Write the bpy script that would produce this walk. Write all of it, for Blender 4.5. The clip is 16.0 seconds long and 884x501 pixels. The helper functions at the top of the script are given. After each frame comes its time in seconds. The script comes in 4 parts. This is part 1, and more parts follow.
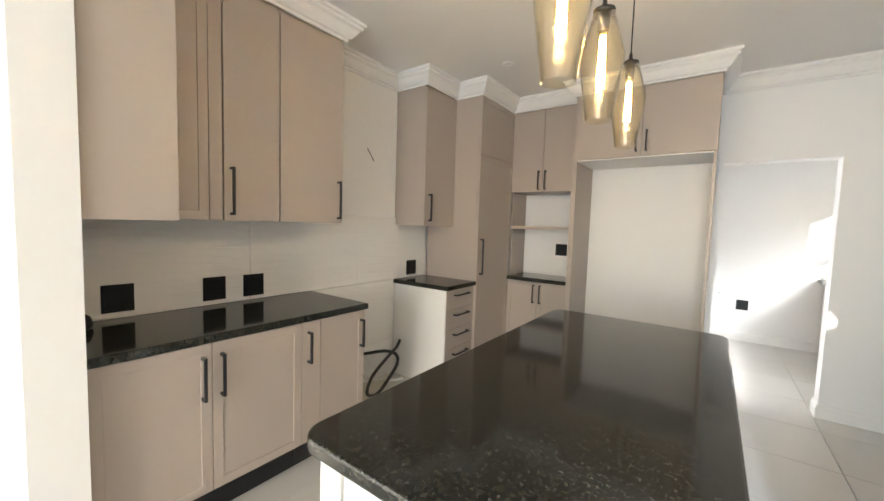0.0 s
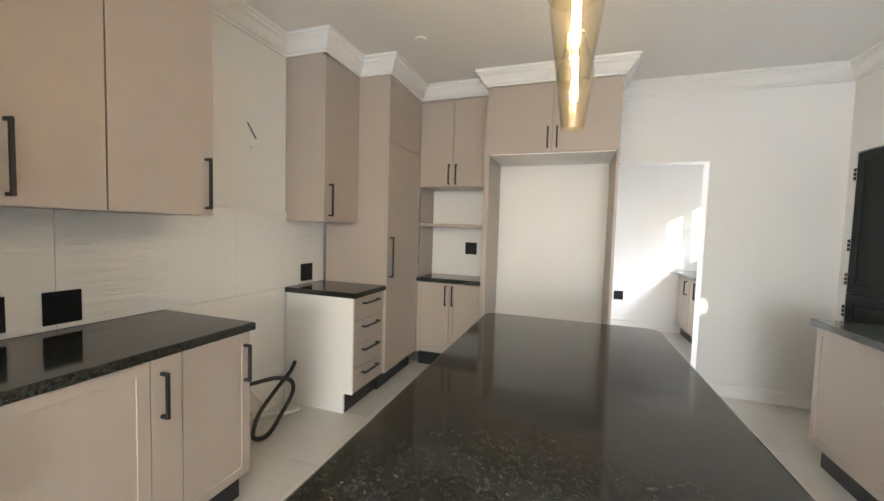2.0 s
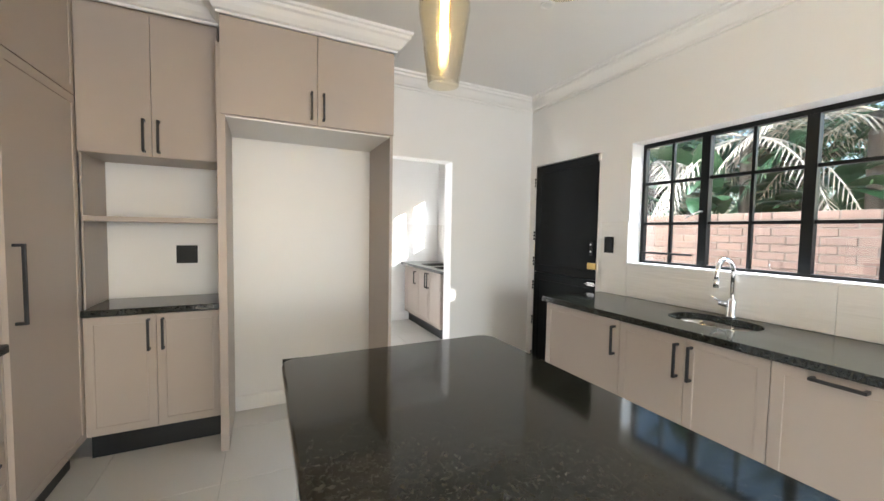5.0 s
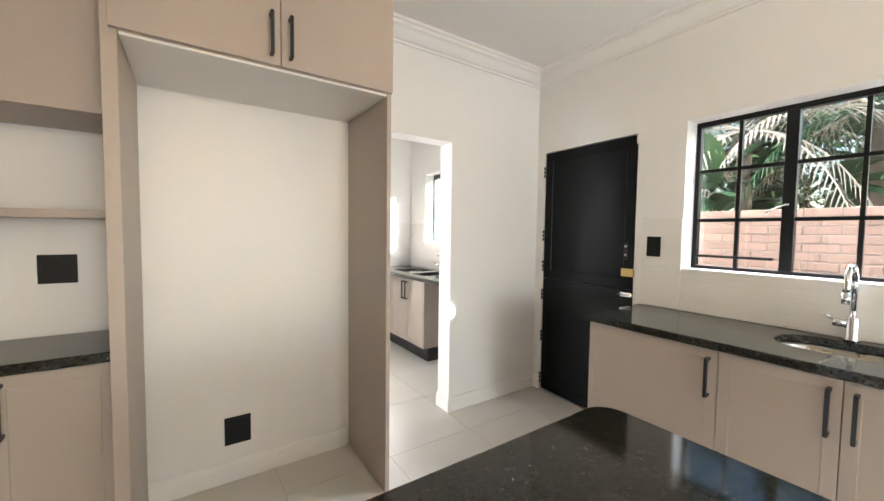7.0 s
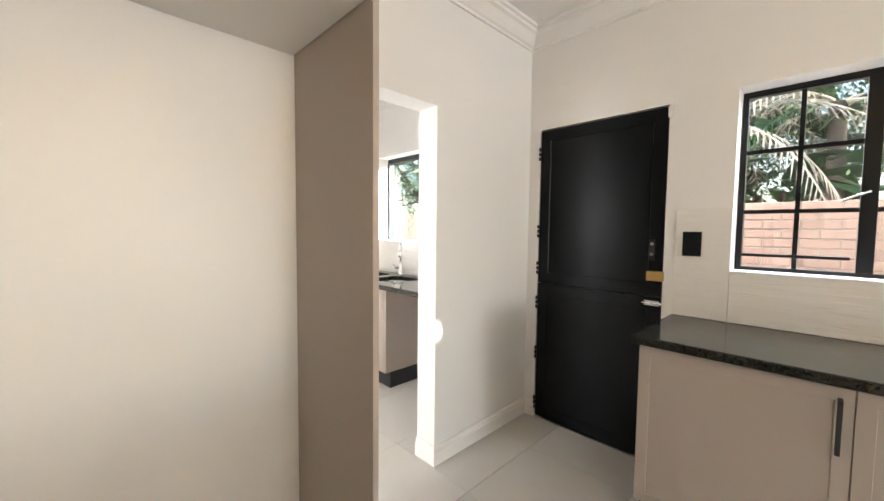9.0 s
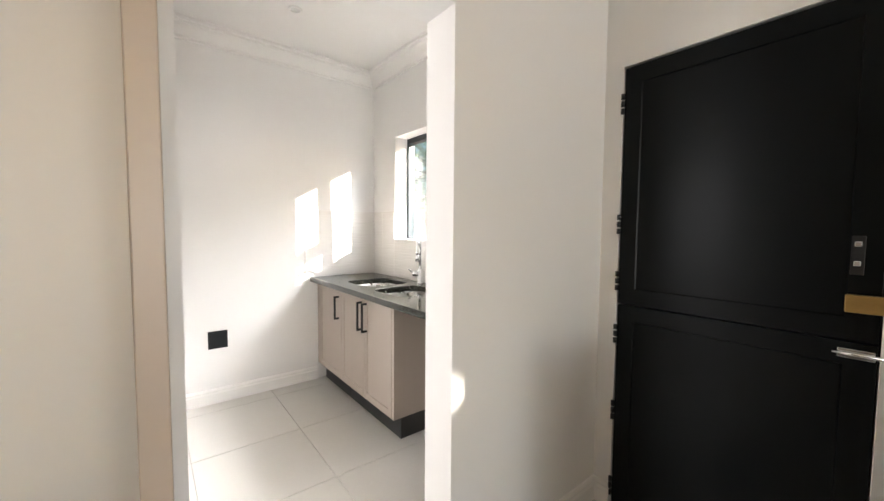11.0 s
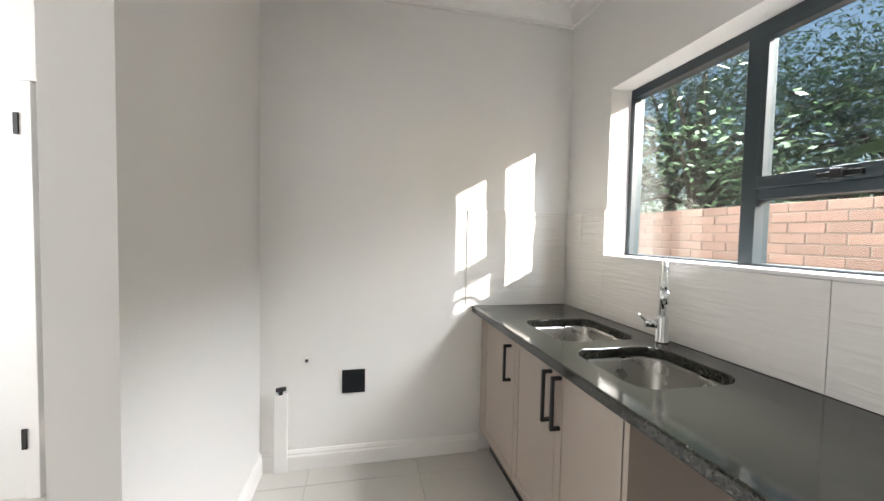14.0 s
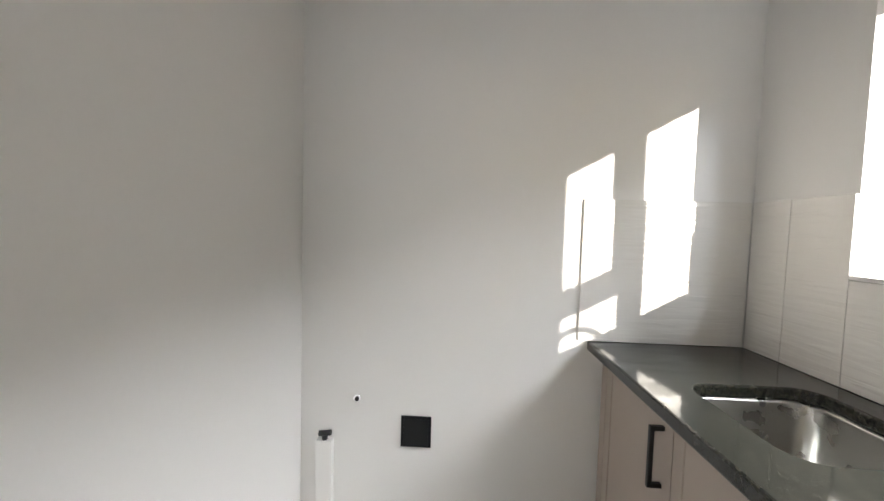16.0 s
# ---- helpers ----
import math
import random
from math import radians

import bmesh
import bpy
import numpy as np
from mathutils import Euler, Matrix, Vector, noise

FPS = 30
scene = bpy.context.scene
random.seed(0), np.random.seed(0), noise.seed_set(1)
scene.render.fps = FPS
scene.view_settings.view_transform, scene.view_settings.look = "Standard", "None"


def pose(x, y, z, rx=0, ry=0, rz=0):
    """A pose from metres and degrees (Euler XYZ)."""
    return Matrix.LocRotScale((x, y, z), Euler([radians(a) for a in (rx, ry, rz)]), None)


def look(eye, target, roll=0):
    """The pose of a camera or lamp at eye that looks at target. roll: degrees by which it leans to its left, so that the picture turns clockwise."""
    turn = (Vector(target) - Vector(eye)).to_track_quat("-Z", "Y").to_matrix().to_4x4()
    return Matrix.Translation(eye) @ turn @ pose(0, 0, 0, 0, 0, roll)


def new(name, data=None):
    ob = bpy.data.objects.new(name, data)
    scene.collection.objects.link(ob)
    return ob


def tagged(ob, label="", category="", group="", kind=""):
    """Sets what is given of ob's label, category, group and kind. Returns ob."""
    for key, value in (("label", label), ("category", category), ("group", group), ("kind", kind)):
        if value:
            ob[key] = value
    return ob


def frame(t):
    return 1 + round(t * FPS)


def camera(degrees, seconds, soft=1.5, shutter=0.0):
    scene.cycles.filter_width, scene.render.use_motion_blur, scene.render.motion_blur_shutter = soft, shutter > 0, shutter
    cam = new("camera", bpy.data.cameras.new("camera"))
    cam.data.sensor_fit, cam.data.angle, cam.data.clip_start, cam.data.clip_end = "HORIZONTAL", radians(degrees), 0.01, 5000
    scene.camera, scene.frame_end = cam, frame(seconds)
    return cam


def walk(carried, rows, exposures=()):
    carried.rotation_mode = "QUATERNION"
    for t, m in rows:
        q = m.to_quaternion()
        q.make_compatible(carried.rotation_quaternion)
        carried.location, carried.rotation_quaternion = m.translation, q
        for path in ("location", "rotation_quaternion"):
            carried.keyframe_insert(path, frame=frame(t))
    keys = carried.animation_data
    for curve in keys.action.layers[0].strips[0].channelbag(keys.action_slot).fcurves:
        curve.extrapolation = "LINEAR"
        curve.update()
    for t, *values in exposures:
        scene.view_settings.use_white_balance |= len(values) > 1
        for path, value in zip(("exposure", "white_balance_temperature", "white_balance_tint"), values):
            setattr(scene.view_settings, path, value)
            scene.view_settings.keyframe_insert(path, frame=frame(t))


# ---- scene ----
cam = camera(99.9, 16.0)
PATH = [
    (0, (0.038, 1.092, 1.424), (-1.138, 2.704, 1.285), 1.8),
    (0.5, (-0.014, 1.148, 1.413), (-1.185, 2.763, 1.275), 1.9),
    (1, (-0.122, 1.194, 1.397), (-1.194, 2.877, 1.265), 1.8),
    (1.5, (-0.185, 1.261, 1.393), (-1.088, 3.04, 1.258), 1.9),
    (2, (-0.318, 1.348, 1.373), (-0.968, 3.236, 1.263), 1.7),
    (2.5, (-0.463, 1.387, 1.368), (-0.814, 3.353, 1.263), 1.6),
    (3, (-0.651, 1.393, 1.366), (-0.645, 3.39, 1.268), 1.4),
    (3.5, (-0.754, 1.464, 1.363), (-0.417, 3.433, 1.271), 1.1),
    (4, (-0.8, 1.633, 1.381), (-0.175, 3.533, 1.274), 1.0),
    (5.2, (-0.825, 2.1, 1.38), (0.075, 3.884, 1.278), 0.9),
    (6.5, (-0.825, 2.657, 1.392), (0.274, 4.325, 1.287), 0.66),
    (7, (-0.818, 2.888, 1.371), (0.297, 4.545, 1.27), 0.74),
    (7.5, (-0.83, 3.106, 1.384), (0.365, 4.713, 1.281), 0.72),
    (8, (-0.786, 3.323, 1.365), (0.511, 4.86, 1.26), 0.64),
    (8.5, (-0.752, 3.515, 1.362), (0.6, 4.985, 1.25), 0.65),
    (9.2, (-0.57, 3.7, 1.352), (0.835, 5.123, 1.238), 0.6),
    (10.5, (-0.068, 4.055, 1.327), (1.305, 5.505, 1.219), 0.56),
    (11, (0.007, 4.231, 1.32), (1.247, 5.796, 1.206), 0.45),
    (11.5, (0.09, 4.417, 1.319), (1.219, 6.064, 1.199), 0.56),
    (12, (0.194, 4.595, 1.315), (1.176, 6.335, 1.203), 0.69),
    (12.5, (0.313, 4.757, 1.317), (1.063, 6.608, 1.217), 0.93),
    (13, (0.376, 4.947, 1.285), (0.963, 6.857, 1.207), 1.13),
    (13.5, (0.393, 5.119, 1.327), (0.894, 7.053, 1.235), 1.27),
    (14, (0.435, 5.282, 1.325), (0.857, 7.235, 1.24), 1.2),
    (14.5, (0.5, 5.464, 1.336), (0.822, 7.436, 1.251), 1.42),
    (15, (0.518, 5.649, 1.346), (0.737, 7.634, 1.245), 1.5),
    (15.5, (0.541, 5.809, 1.337), (0.661, 7.803, 1.25), 1.6),
    (16, (0.557, 5.903, 1.334), (0.465, 7.895, 1.225), 1.62),
]
EXPOSURES = [(0, 1.85, 6300, 10), (4, 1.87, 6100, 10), (8, 1.97, 6600, 12), (10.3, 1.85, 6650, 13), (11.0, 1.65, 6650, 13), (12.0, 1.3, 6500, 11), (13.5, 1.05, 6500, 11), (16, 0.72, 6450, 11)]
walk(cam, [(t, look(eye, target, roll)) for t, eye, target, roll in PATH], EXPOSURES)

# ---------- world, sun, large lights ----------
SUN_WAY = Vector((-0.60, 1.0, -0.33))
world = bpy.data.worlds.new("sky_world")
scene.world = world
world.use_nodes = True
wn = world.node_tree
sky = wn.nodes.new("ShaderNodeTexSky")
sky.sky_type = "NISHITA"
sky.sun_disc = False
sky.sun_elevation = math.atan2(0.33, math.hypot(0.60, 1.0))
sky.sun_rotation = math.atan2(0.60, -1.0)
wn.links.new(sky.outputs[0], wn.nodes["Background"].inputs[0])
wn.nodes["Background"].inputs[1].default_value = 0.15
sun_data = bpy.data.lights.new("sun", "SUN")
sun_data.energy, sun_data.angle, sun_data.color = 5.0, radians(0.5), (1.0, 0.93, 0.82)
sun_ob = new("sun", sun_data)
sun_ob.matrix_world = look((20, -30, 14), Vector((20, -30, 14)) + SUN_WAY)


def area_lamp(name, eye, target, sx, sy, watts, color):
    d = bpy.data.lights.new(name, "AREA")
    d.shape, d.size, d.size_y, d.energy, d.color = "RECTANGLE", sx, sy, watts, color
    o = new(name, d)
    o.matrix_world = look(eye, target)
    return o


# daylight in the openings of the living room behind the kitchen
area_lamp("window_daylight", (0.35, -3.9, 1.35), (-1.9, 2.6, 1.25), 1.8, 2.0, 44, (0.78, 0.89, 1.0))
area_lamp("hall_daylight", (-2.33, 6.3, 1.5), (0, 6.3, 1.4), 0.9, 1.4, 22, (0.95, 0.97, 1.0))


# sky light that falls in through the two windows from above
area_lamp("scullery_sky_light", (3.3, 6.75, 3.65), (0.4, 6.2, 1.3), 2.6, 1.7, 600, (0.95, 0.97, 1.0))
area_lamp("kitchen_sky_light", (3.15, 3.3, 3.18), (-1.0, 3.1, 0.9), 2.0, 0.6, 120, (0.80, 0.90, 1.0))


# ---------- materials ----------
def mat(name, color, rough=0.5, metal=0.0, vary=0.06, scale=3.0, bump=0.0, bscale=120.0, coat=0.0, rand=0.0, spec=0.5):
    m = bpy.data.materials.new(name)
    m.use_nodes = True
    n, l = m.node_tree.nodes, m.node_tree.links
    b = n["Principled BSDF"]
    b.inputs["Specular IOR Level"].default_value = spec
    b.inputs["Roughness"].default_value, b.inputs["Metallic"].default_value = rough, metal
    b.inputs["Coat Weight"].default_value = coat
    tc = n.new("ShaderNodeTexCoord")
    big, fine = n.new("ShaderNodeTexNoise"), n.new("ShaderNodeTexNoise")
    big.inputs["Scale"].default_value, fine.inputs["Scale"].default_value = scale, bscale
    big.inputs["Detail"].default_value = 4
    l.new(tc.outputs["Object"], big.inputs["Vector"])
    l.new(tc.outputs["Object"], fine.inputs["Vector"])
    mix = n.new("ShaderNodeMix")
    mix.data_type = "RGBA"
    c = Vector(color)
    mix.inputs[6].default_value = (*(c * (1 - vary)), 1)
    mix.inputs[7].default_value = (*[min(1, v * (1 + vary)) for v in c], 1)
    add = n.new("ShaderNodeMath")
    add.operation = "MULTIPLY_ADD"
    add.inputs[1].default_value = 0.35
    l.new(fine.outputs[0], add.inputs[0])
    sc = n.new("ShaderNodeMath")
    sc.operation = "MULTIPLY"
    sc.inputs[1].default_value = 0.65
    l.new(big.outputs[0], sc.inputs[0])
    l.new(sc.outputs[0], add.inputs[2])
    l.new(add.outputs[0], mix.inputs[0])
    out = mix.outputs[2]
    if rand:
        oi = n.new("ShaderNodeObjectInfo")
        gi = n.new("ShaderNodeNewGeometry")
        sm = n.new("ShaderNodeMath")
        sm.operation = "ADD"
        l.new(oi.outputs["Random"], sm.inputs[0])
        l.new(gi.outputs["Random Per Island"], sm.inputs[1])
        hv = n.new("ShaderNodeHueSaturation")
        mr = n.new("ShaderNodeMapRange")
        mr.inputs[2].default_value = 2.0
        mr.inputs[3].default_value, mr.inputs[4].default_value = 1 - rand, 1 + rand
        l.new(sm.outputs[0], mr.inputs[0])
        l.new(mr.outputs[0], hv.inputs["Value"])
        l.new(out, hv.inputs["Color"])
        out = hv.outputs[0]
    l.new(out, b.inputs["Base Color"])
    rr = n.new("ShaderNodeMapRange")
    rr.inputs[3].default_value, rr.inputs[4].default_value = rough * 0.85, min(1, rough * 1.15)
    l.new(big.outputs[0], rr.inputs[0])
    l.new(rr.outputs[0], b.inputs["Roughness"])
    if bump:
        bp = n.new("ShaderNodeBump")
        bp.inputs["Strength"].default_value, bp.inputs["Distance"].default_value = bump, 0.002
        l.new(fine.outputs[0], bp.inputs["Height"])
        l.new(bp.outputs[0], b.inputs["Normal"])
    return m


M_WALL = mat("white_wall_paint", (0.80, 0.785, 0.76), 0.42, vary=0.025, scale=1.6, bump=0.12, bscale=70)
M_CEIL = mat("ceiling_paint", (0.80, 0.78, 0.75), 0.8, vary=0.02, scale=1.2, bump=0.08, bscale=90)
M_TRIM = mat("white_trim_gloss", (0.82, 0.80, 0.77), 0.3, vary=0.02, scale=4)
M_CAB = mat("taupe_laminate", (0.42, 0.355, 0.30), 0.38, vary=0.03, scale=2.5, bump=0.03, bscale=300)
M_WHITE = mat("white_melamine", (0.80, 0.78, 0.74), 0.35, vary=0.02, scale=3)
M_BLACK = mat("matt_black_metal", (0.012, 0.012, 0.013), 0.4, vary=0.1, scale=20)
M_KICK = mat("black_kick_board", (0.012, 0.013, 0.014), 0.3, vary=0.1, scale=6)
M_PLATE = mat("black_socket_plastic", (0.006, 0.007, 0.008), 0.35, spec=0.25, vary=0.08, scale=20)
M_CHROME = mat("chrome", (0.82, 0.83, 0.84), 0.07, 1.0, vary=0.02, scale=8)
M_STEEL = mat("brushed_steel", (0.44, 0.43, 0.40), 0.28, 1.0, vary=0.08, scale=14, bump=0.05, bscale=400)
M_BRASS = mat("aged_brass", (0.55, 0.38, 0.14), 0.3, 1.0, vary=0.15, scale=40)
M_DOOR = mat("black_door_paint", (0.003, 0.004, 0.0045), 0.36, spec=0.16, vary=0.12, scale=3, bump=0.05, bscale=60)
M_FRAME = mat("black_window_steel", (0.008, 0.009, 0.010), 0.4, spec=0.25, vary=0.1, scale=9)
M_ALU = mat("charcoal_aluminium", (0.028, 0.042, 0.05), 0.4, vary=0.08, scale=9)
M_TILE = mat("greige_floor_tile", (0.60, 0.575, 0.53), 0.3, vary=0.07, scale=2.2, bump=0.05, bscale=60, rand=0.035)
M_GROUT = mat("grey_grout", (0.38, 0.36, 0.33), 0.9, vary=0.1, scale=20)
M_BRICK = mat("pink_brown_brick", (0.24, 0.145, 0.11), 0.85, vary=0.2, scale=18, bump=0.7, bscale=110, rand=0.3)
M_MORTAR = mat("mortar", (0.24, 0.20, 0.165), 0.95, vary=0.12, scale=20, bump=0.4)
M_LEAF = mat("broad_green_leaf", (0.045, 0.11, 0.045), 0.35, vary=0.4, scale=5, bump=0.1, bscale=40, rand=0.45)
M_TREE = mat("small_tree_leaf", (0.055, 0.10, 0.035), 0.5, vary=0.35, scale=5, rand=0.55)
M_DRY = mat("dry_palm_frond", (0.55, 0.46, 0.37), 0.7, vary=0.25, scale=9, rand=0.35)
M_BARK = mat("bark", (0.085, 0.062, 0.045), 0.9, vary=0.3, scale=14, bump=0.8, bscale=50)
M_SOIL = mat("garden_soil", (0.13, 0.10, 0.07), 0.95, vary=0.3, scale=2, bump=0.6, bscale=30)
M_CABLE = mat("black_cable", (0.015, 0.015, 0.015), 0.5)
M_WCABLE = mat("white_cable", (0.75, 0.75, 0.73), 0.5)
M_SLATE = mat("grey_blue_door_paint", (0.30, 0.335, 0.35), 0.45, vary=0.05)
M_DARK = mat("dark_stained_panel", (0.03, 0.022, 0.018), 0.6, vary=0.25, scale=5)
M_GWALL = mat("garage_wall", (0.22, 0.24, 0.26), 0.8, vary=0.08)
M_WOOD = mat("workbench_wood", (0.20, 0.13, 0.08), 0.6, vary=0.25, scale=8)
M_FELT = mat("brown_sacking", (0.12, 0.085, 0.06), 0.95, vary=0.3, scale=12, bump=0.5)


def granite():
    m = mat("black_granite", (0.011, 0.0125, 0.010), 0.085, vary=0.4, scale=9)
    n, l = m.node_tree.nodes, m.node_tree.links
    b = n["Principled BSDF"]
    b.inputs["Specular IOR Level"].default_value = 0.48
    tc = n.new("ShaderNodeTexCoord")
    prev = b.inputs["Base Color"].links[0].from_socket
    # cloudy mottle, bronze crystals, pale flecks
    for kind, sc, lo, hi, col in (("n", 85, 0.46, 0.66, (0.040, 0.038, 0.028, 1)), ("v", 150, 0.34, 0.16, (0.055, 0.047, 0.032, 1)), ("v", 300, 0.26, 0.10, (0.075, 0.072, 0.058, 1))):
        if kind == "n":
            v = n.new("ShaderNodeTexNoise")
            v.inputs["Detail"].default_value, v.inputs["Roughness"].default_value = 5, 0.65
        else:
            v = n.new("ShaderNodeTexVoronoi")
            v.inputs["Randomness"].default_value = 1.0
        v.inputs["Scale"].default_value = sc
        l.new(tc.outputs["Object"], v.inputs["Vector"])
        r = n.new("ShaderNodeMapRange")
        r.inputs[1].default_value, r.inputs[2].default_value = lo, hi
        l.new(v.outputs[0], r.inputs[0])
        fac = r.outputs[0]
        if kind == "v":
            # only some crystals are bright
            pick = n.new("ShaderNodeTexNoise")
            pick.inputs["Scale"].default_value = sc * 0.35
            l.new(tc.outputs["Object"], pick.inputs["Vector"])
            pr = n.new("ShaderNodeMapRange")
            pr.inputs[1].default_value, pr.inputs[2].default_value = 0.47, 0.60
            l.new(pick.outputs[0], pr.inputs[0])
            both = n.new("ShaderNodeMath")
            both.operation = "MULTIPLY"
            l.new(fac, both.inputs[0])
            l.new(pr.outputs[0], both.inputs[1])
            fac = both.outputs[0]
        mx = n.new("ShaderNodeMix")
        mx.data_type = "RGBA"
        mx.inputs[7].default_value = col
        l.new(fac, mx.inputs[0])
        l.new(prev, mx.inputs[6])
        prev = mx.outputs[2]
    l.new(prev, b.inputs["Base Color"])
    return m


def wavy_tile():
    m = mat("white_wavy_tile", (0.80, 0.775, 0.735), 0.22, vary=0.015, scale=3)
    n, l = m.node_tree.nodes, m.node_tree.links
    tc = n.new("ShaderNodeTexCoord")
    mp = n.new("ShaderNodeMapping")
    mp.inputs["Scale"].default_value = (2.2, 2.2, 26)
    l.new(tc.outputs["Object"], mp.inputs["Vector"])
    nz = n.new("ShaderNodeTexNoise")
    nz.inputs["Scale"].default_value, nz.inputs["Detail"].default_value, nz.inputs["Distortion"].default_value = 1.6, 2, 0.6
    l.new(mp.outputs[0], nz.inputs["Vector"])
    bp = n.new("ShaderNodeBump")
    bp.inputs["Strength"].default_value, bp.inputs["Distance"].default_value = 0.5, 0.008
    l.new(nz.outputs[0], bp.inputs["Height"])
    l.new(bp.outputs[0], n["Principled BSDF"].inputs["Normal"])
    return m


def clear_glass(name, tint, gloss=0.03, rough=0.0):
    m = bpy.data.materials.new(name)
    m.use_nodes = True
    n, l = m.node_tree.nodes, m.node_tree.links
    n.remove(n["Principled BSDF"])
    t, g, x, f, p = (n.new("ShaderNode" + k) for k in ("BsdfTransparent", "BsdfGlossy", "MixShader", "LayerWeight", "MapRange"))
    t.inputs[0].default_value = (*tint, 1)
    g.inputs["Roughness"].default_value = rough
    q = n.new("ShaderNodeMath")
    q.operation = "POWER"
    q.inputs[1].default_value = 4.0
    f.inputs[0].default_value = 0.5
    p.inputs[3].default_value, p.inputs[4].default_value = gloss, 0.9
    l.new(f.outputs["Facing"], q.inputs[0])
    l.new(q.outputs[0], p.inputs[0])
    l.new(p.outputs[0], x.inputs[0])
    l.new(t.outputs[0], x.inputs[1])
    l.new(g.outputs[0], x.inputs[2])
    l.new(x.outputs[0], n["Material Output"].inputs[0])
    return m


def glow(name, color, strength):
    m = bpy.data.materials.new(name)
    m.use_nodes = True
    b = m.node_tree.nodes["Principled BSDF"]
    b.inputs["Base Color"].default_value = (*color, 1)
    b.inputs["Emission Color"].default_value = (*color, 1)
    b.inputs["Emission Strength"].default_value = strength
    return m


M_GRANITE, M_WAVE = granite(), wavy_tile()
M_GLASS = clear_glass("window_glass", (0.92, 0.95, 0.95), gloss=0.07)
M_AMBER = clear_glass("amber_glass", (1.0, 0.968, 0.875), gloss=0.10, rough=0.12)
M_FILAMENT = glow("warm_filament", (1.0, 0.70, 0.32), 30.0)
M_BULB = clear_glass("bulb_glass", (1.0, 0.93, 0.75))
M_TUBE = glow("fluorescent_tube", (0.9, 0.97, 1.0), 3.0)
M_LENS = mat("frosted_lamp_lens", (0.75, 0.74, 0.72), 0.3)


# ---------- mesh helpers ----------
def box(bm, x0, x1, y0, y1, z0, z1, bevel=0.0):
    r = bmesh.ops.create_cube(bm, size=1.0)
    for v in r["verts"]:
        v.co = Vector(((x0 + x1) / 2 + v.co.x * (x1 - x0), (y0 + y1) / 2 + v.co.y * (y1 - y0), (z0 + z1) / 2 + v.co.z * (z1 - z0)))
    if bevel:
        ed = list({e for v in r["verts"] for e in v.link_edges})
        bmesh.ops.bevel(bm, geom=ed, offset=bevel, segments=2, profile=0.5, affect="EDGES")
    return r


def boxes(*dims, bevel=0.0):
    bm = bmesh.new()
    for d in dims:
        box(bm, *d, bevel=bevel)
    return bm


def tube(bm, pts, r, seg=10, caps=True):
    pts = [Vector(p) for p in pts]
    rings, side = [], None
    for i, p in enumerate(pts):
        d = (pts[min(i + 1, len(pts) - 1)] - pts[max(i - 1, 0)]).normalized()
        if side is None:
            side = d.orthogonal().normalized()
        side = (side - d * side.dot(d)).normalized()
        up = d.cross(side)
        rr = r[i] if isinstance(r, (list, tuple)) else r
        rings.append([bm.verts.new(p + side * rr * math.cos(a) + up * rr * math.sin(a)) for a in (2 * math.pi * k / seg for k in range(seg))])
    for a, b in zip(rings, rings[1:]):
        for k in range(seg):
            bm.faces.new((a[k], a[(k + 1) % seg], b[(k + 1) % seg], b[k])).smooth = True
    if caps:
        bm.faces.new(rings[0][::-1])
        bm.faces.new(rings[-1])


def lathe(bm, prof, cx, cy, seg=32, smooth=True):
    rings = [[bm.verts.new((cx + r * math.cos(2 * math.pi * k / seg), cy + r * math.sin(2 * math.pi * k / seg), z)) for k in range(seg)] for r, z in prof]
    for a, b in zip(rings, rings[1:]):
        for k in range(seg):
            bm.faces.new((a[k], a[(k + 1) % seg], b[(k + 1) % seg], b[k])).smooth = smooth


def rounded(x0, x1, y0, y1, r, n=6):
    pts = []
    for cx, cy, a0 in ((x1 - r, y1 - r, 0), (x0 + r, y1 - r, 90), (x0 + r, y0 + r, 180), (x1 - r, y0 + r, 270)):
        for k in range(n + 1):
            a = radians(a0 + 90 * k / n)
            pts.append((cx + r * math.cos(a), cy + r * math.sin(a)))
    return pts


def slab(outer, holes, z0, z1, edge=0.004):
    """A worktop: an outline with holes, extruded, its upper outer edge eased."""
    bm = bmesh.new()
    eds = []
    for loop in (outer, *holes):
        vs = [bm.verts.new((x, y, z0)) for x, y in loop]
        eds += [bm.edges.new((a, b)) for a, b in zip(vs, vs[1:] + vs[:1])]
    bmesh.ops.triangle_fill(bm, edges=eds, use_beauty=True)
    faces = list(bm.faces)
    r = bmesh.ops.extrude_face_region(bm, geom=faces)
    for v in [g for g in r["geom"] if isinstance(g, bmesh.types.BMVert)]:
        v.co.z = z1
    bmesh.ops.recalc_face_normals(bm, faces=bm.faces)
    sharp = [e for e in bm.edges if len(e.link_faces) == 2 and abs(e.link_faces[0].normal.z - e.link_faces[1].normal.z) > 0.8]
    bmesh.ops.bevel(bm, geom=sharp, offset=edge, segments=2, profile=0.5, affect="EDGES")
    return bm


def to_mesh(name, bm, material):
    bmesh.ops.recalc_face_normals(bm, faces=bm.faces)
    me = bpy.data.meshes.new(name)
    bm.to_mesh(me)
    bm.free()
    me.materials.append(material)
    return me


def part(name, bm, material, parent, label=""):
    o = new(name, to_mesh(name, bm, material))
    o.parent = parent
    if label:
        o["label"] = label
    return o


def thing(name, m, label, category, group="", kind=""):
    o = new(name)
    o.empty_display_size = 0.1
    o.matrix_world = m
    return tagged(o, label, category, group, kind)


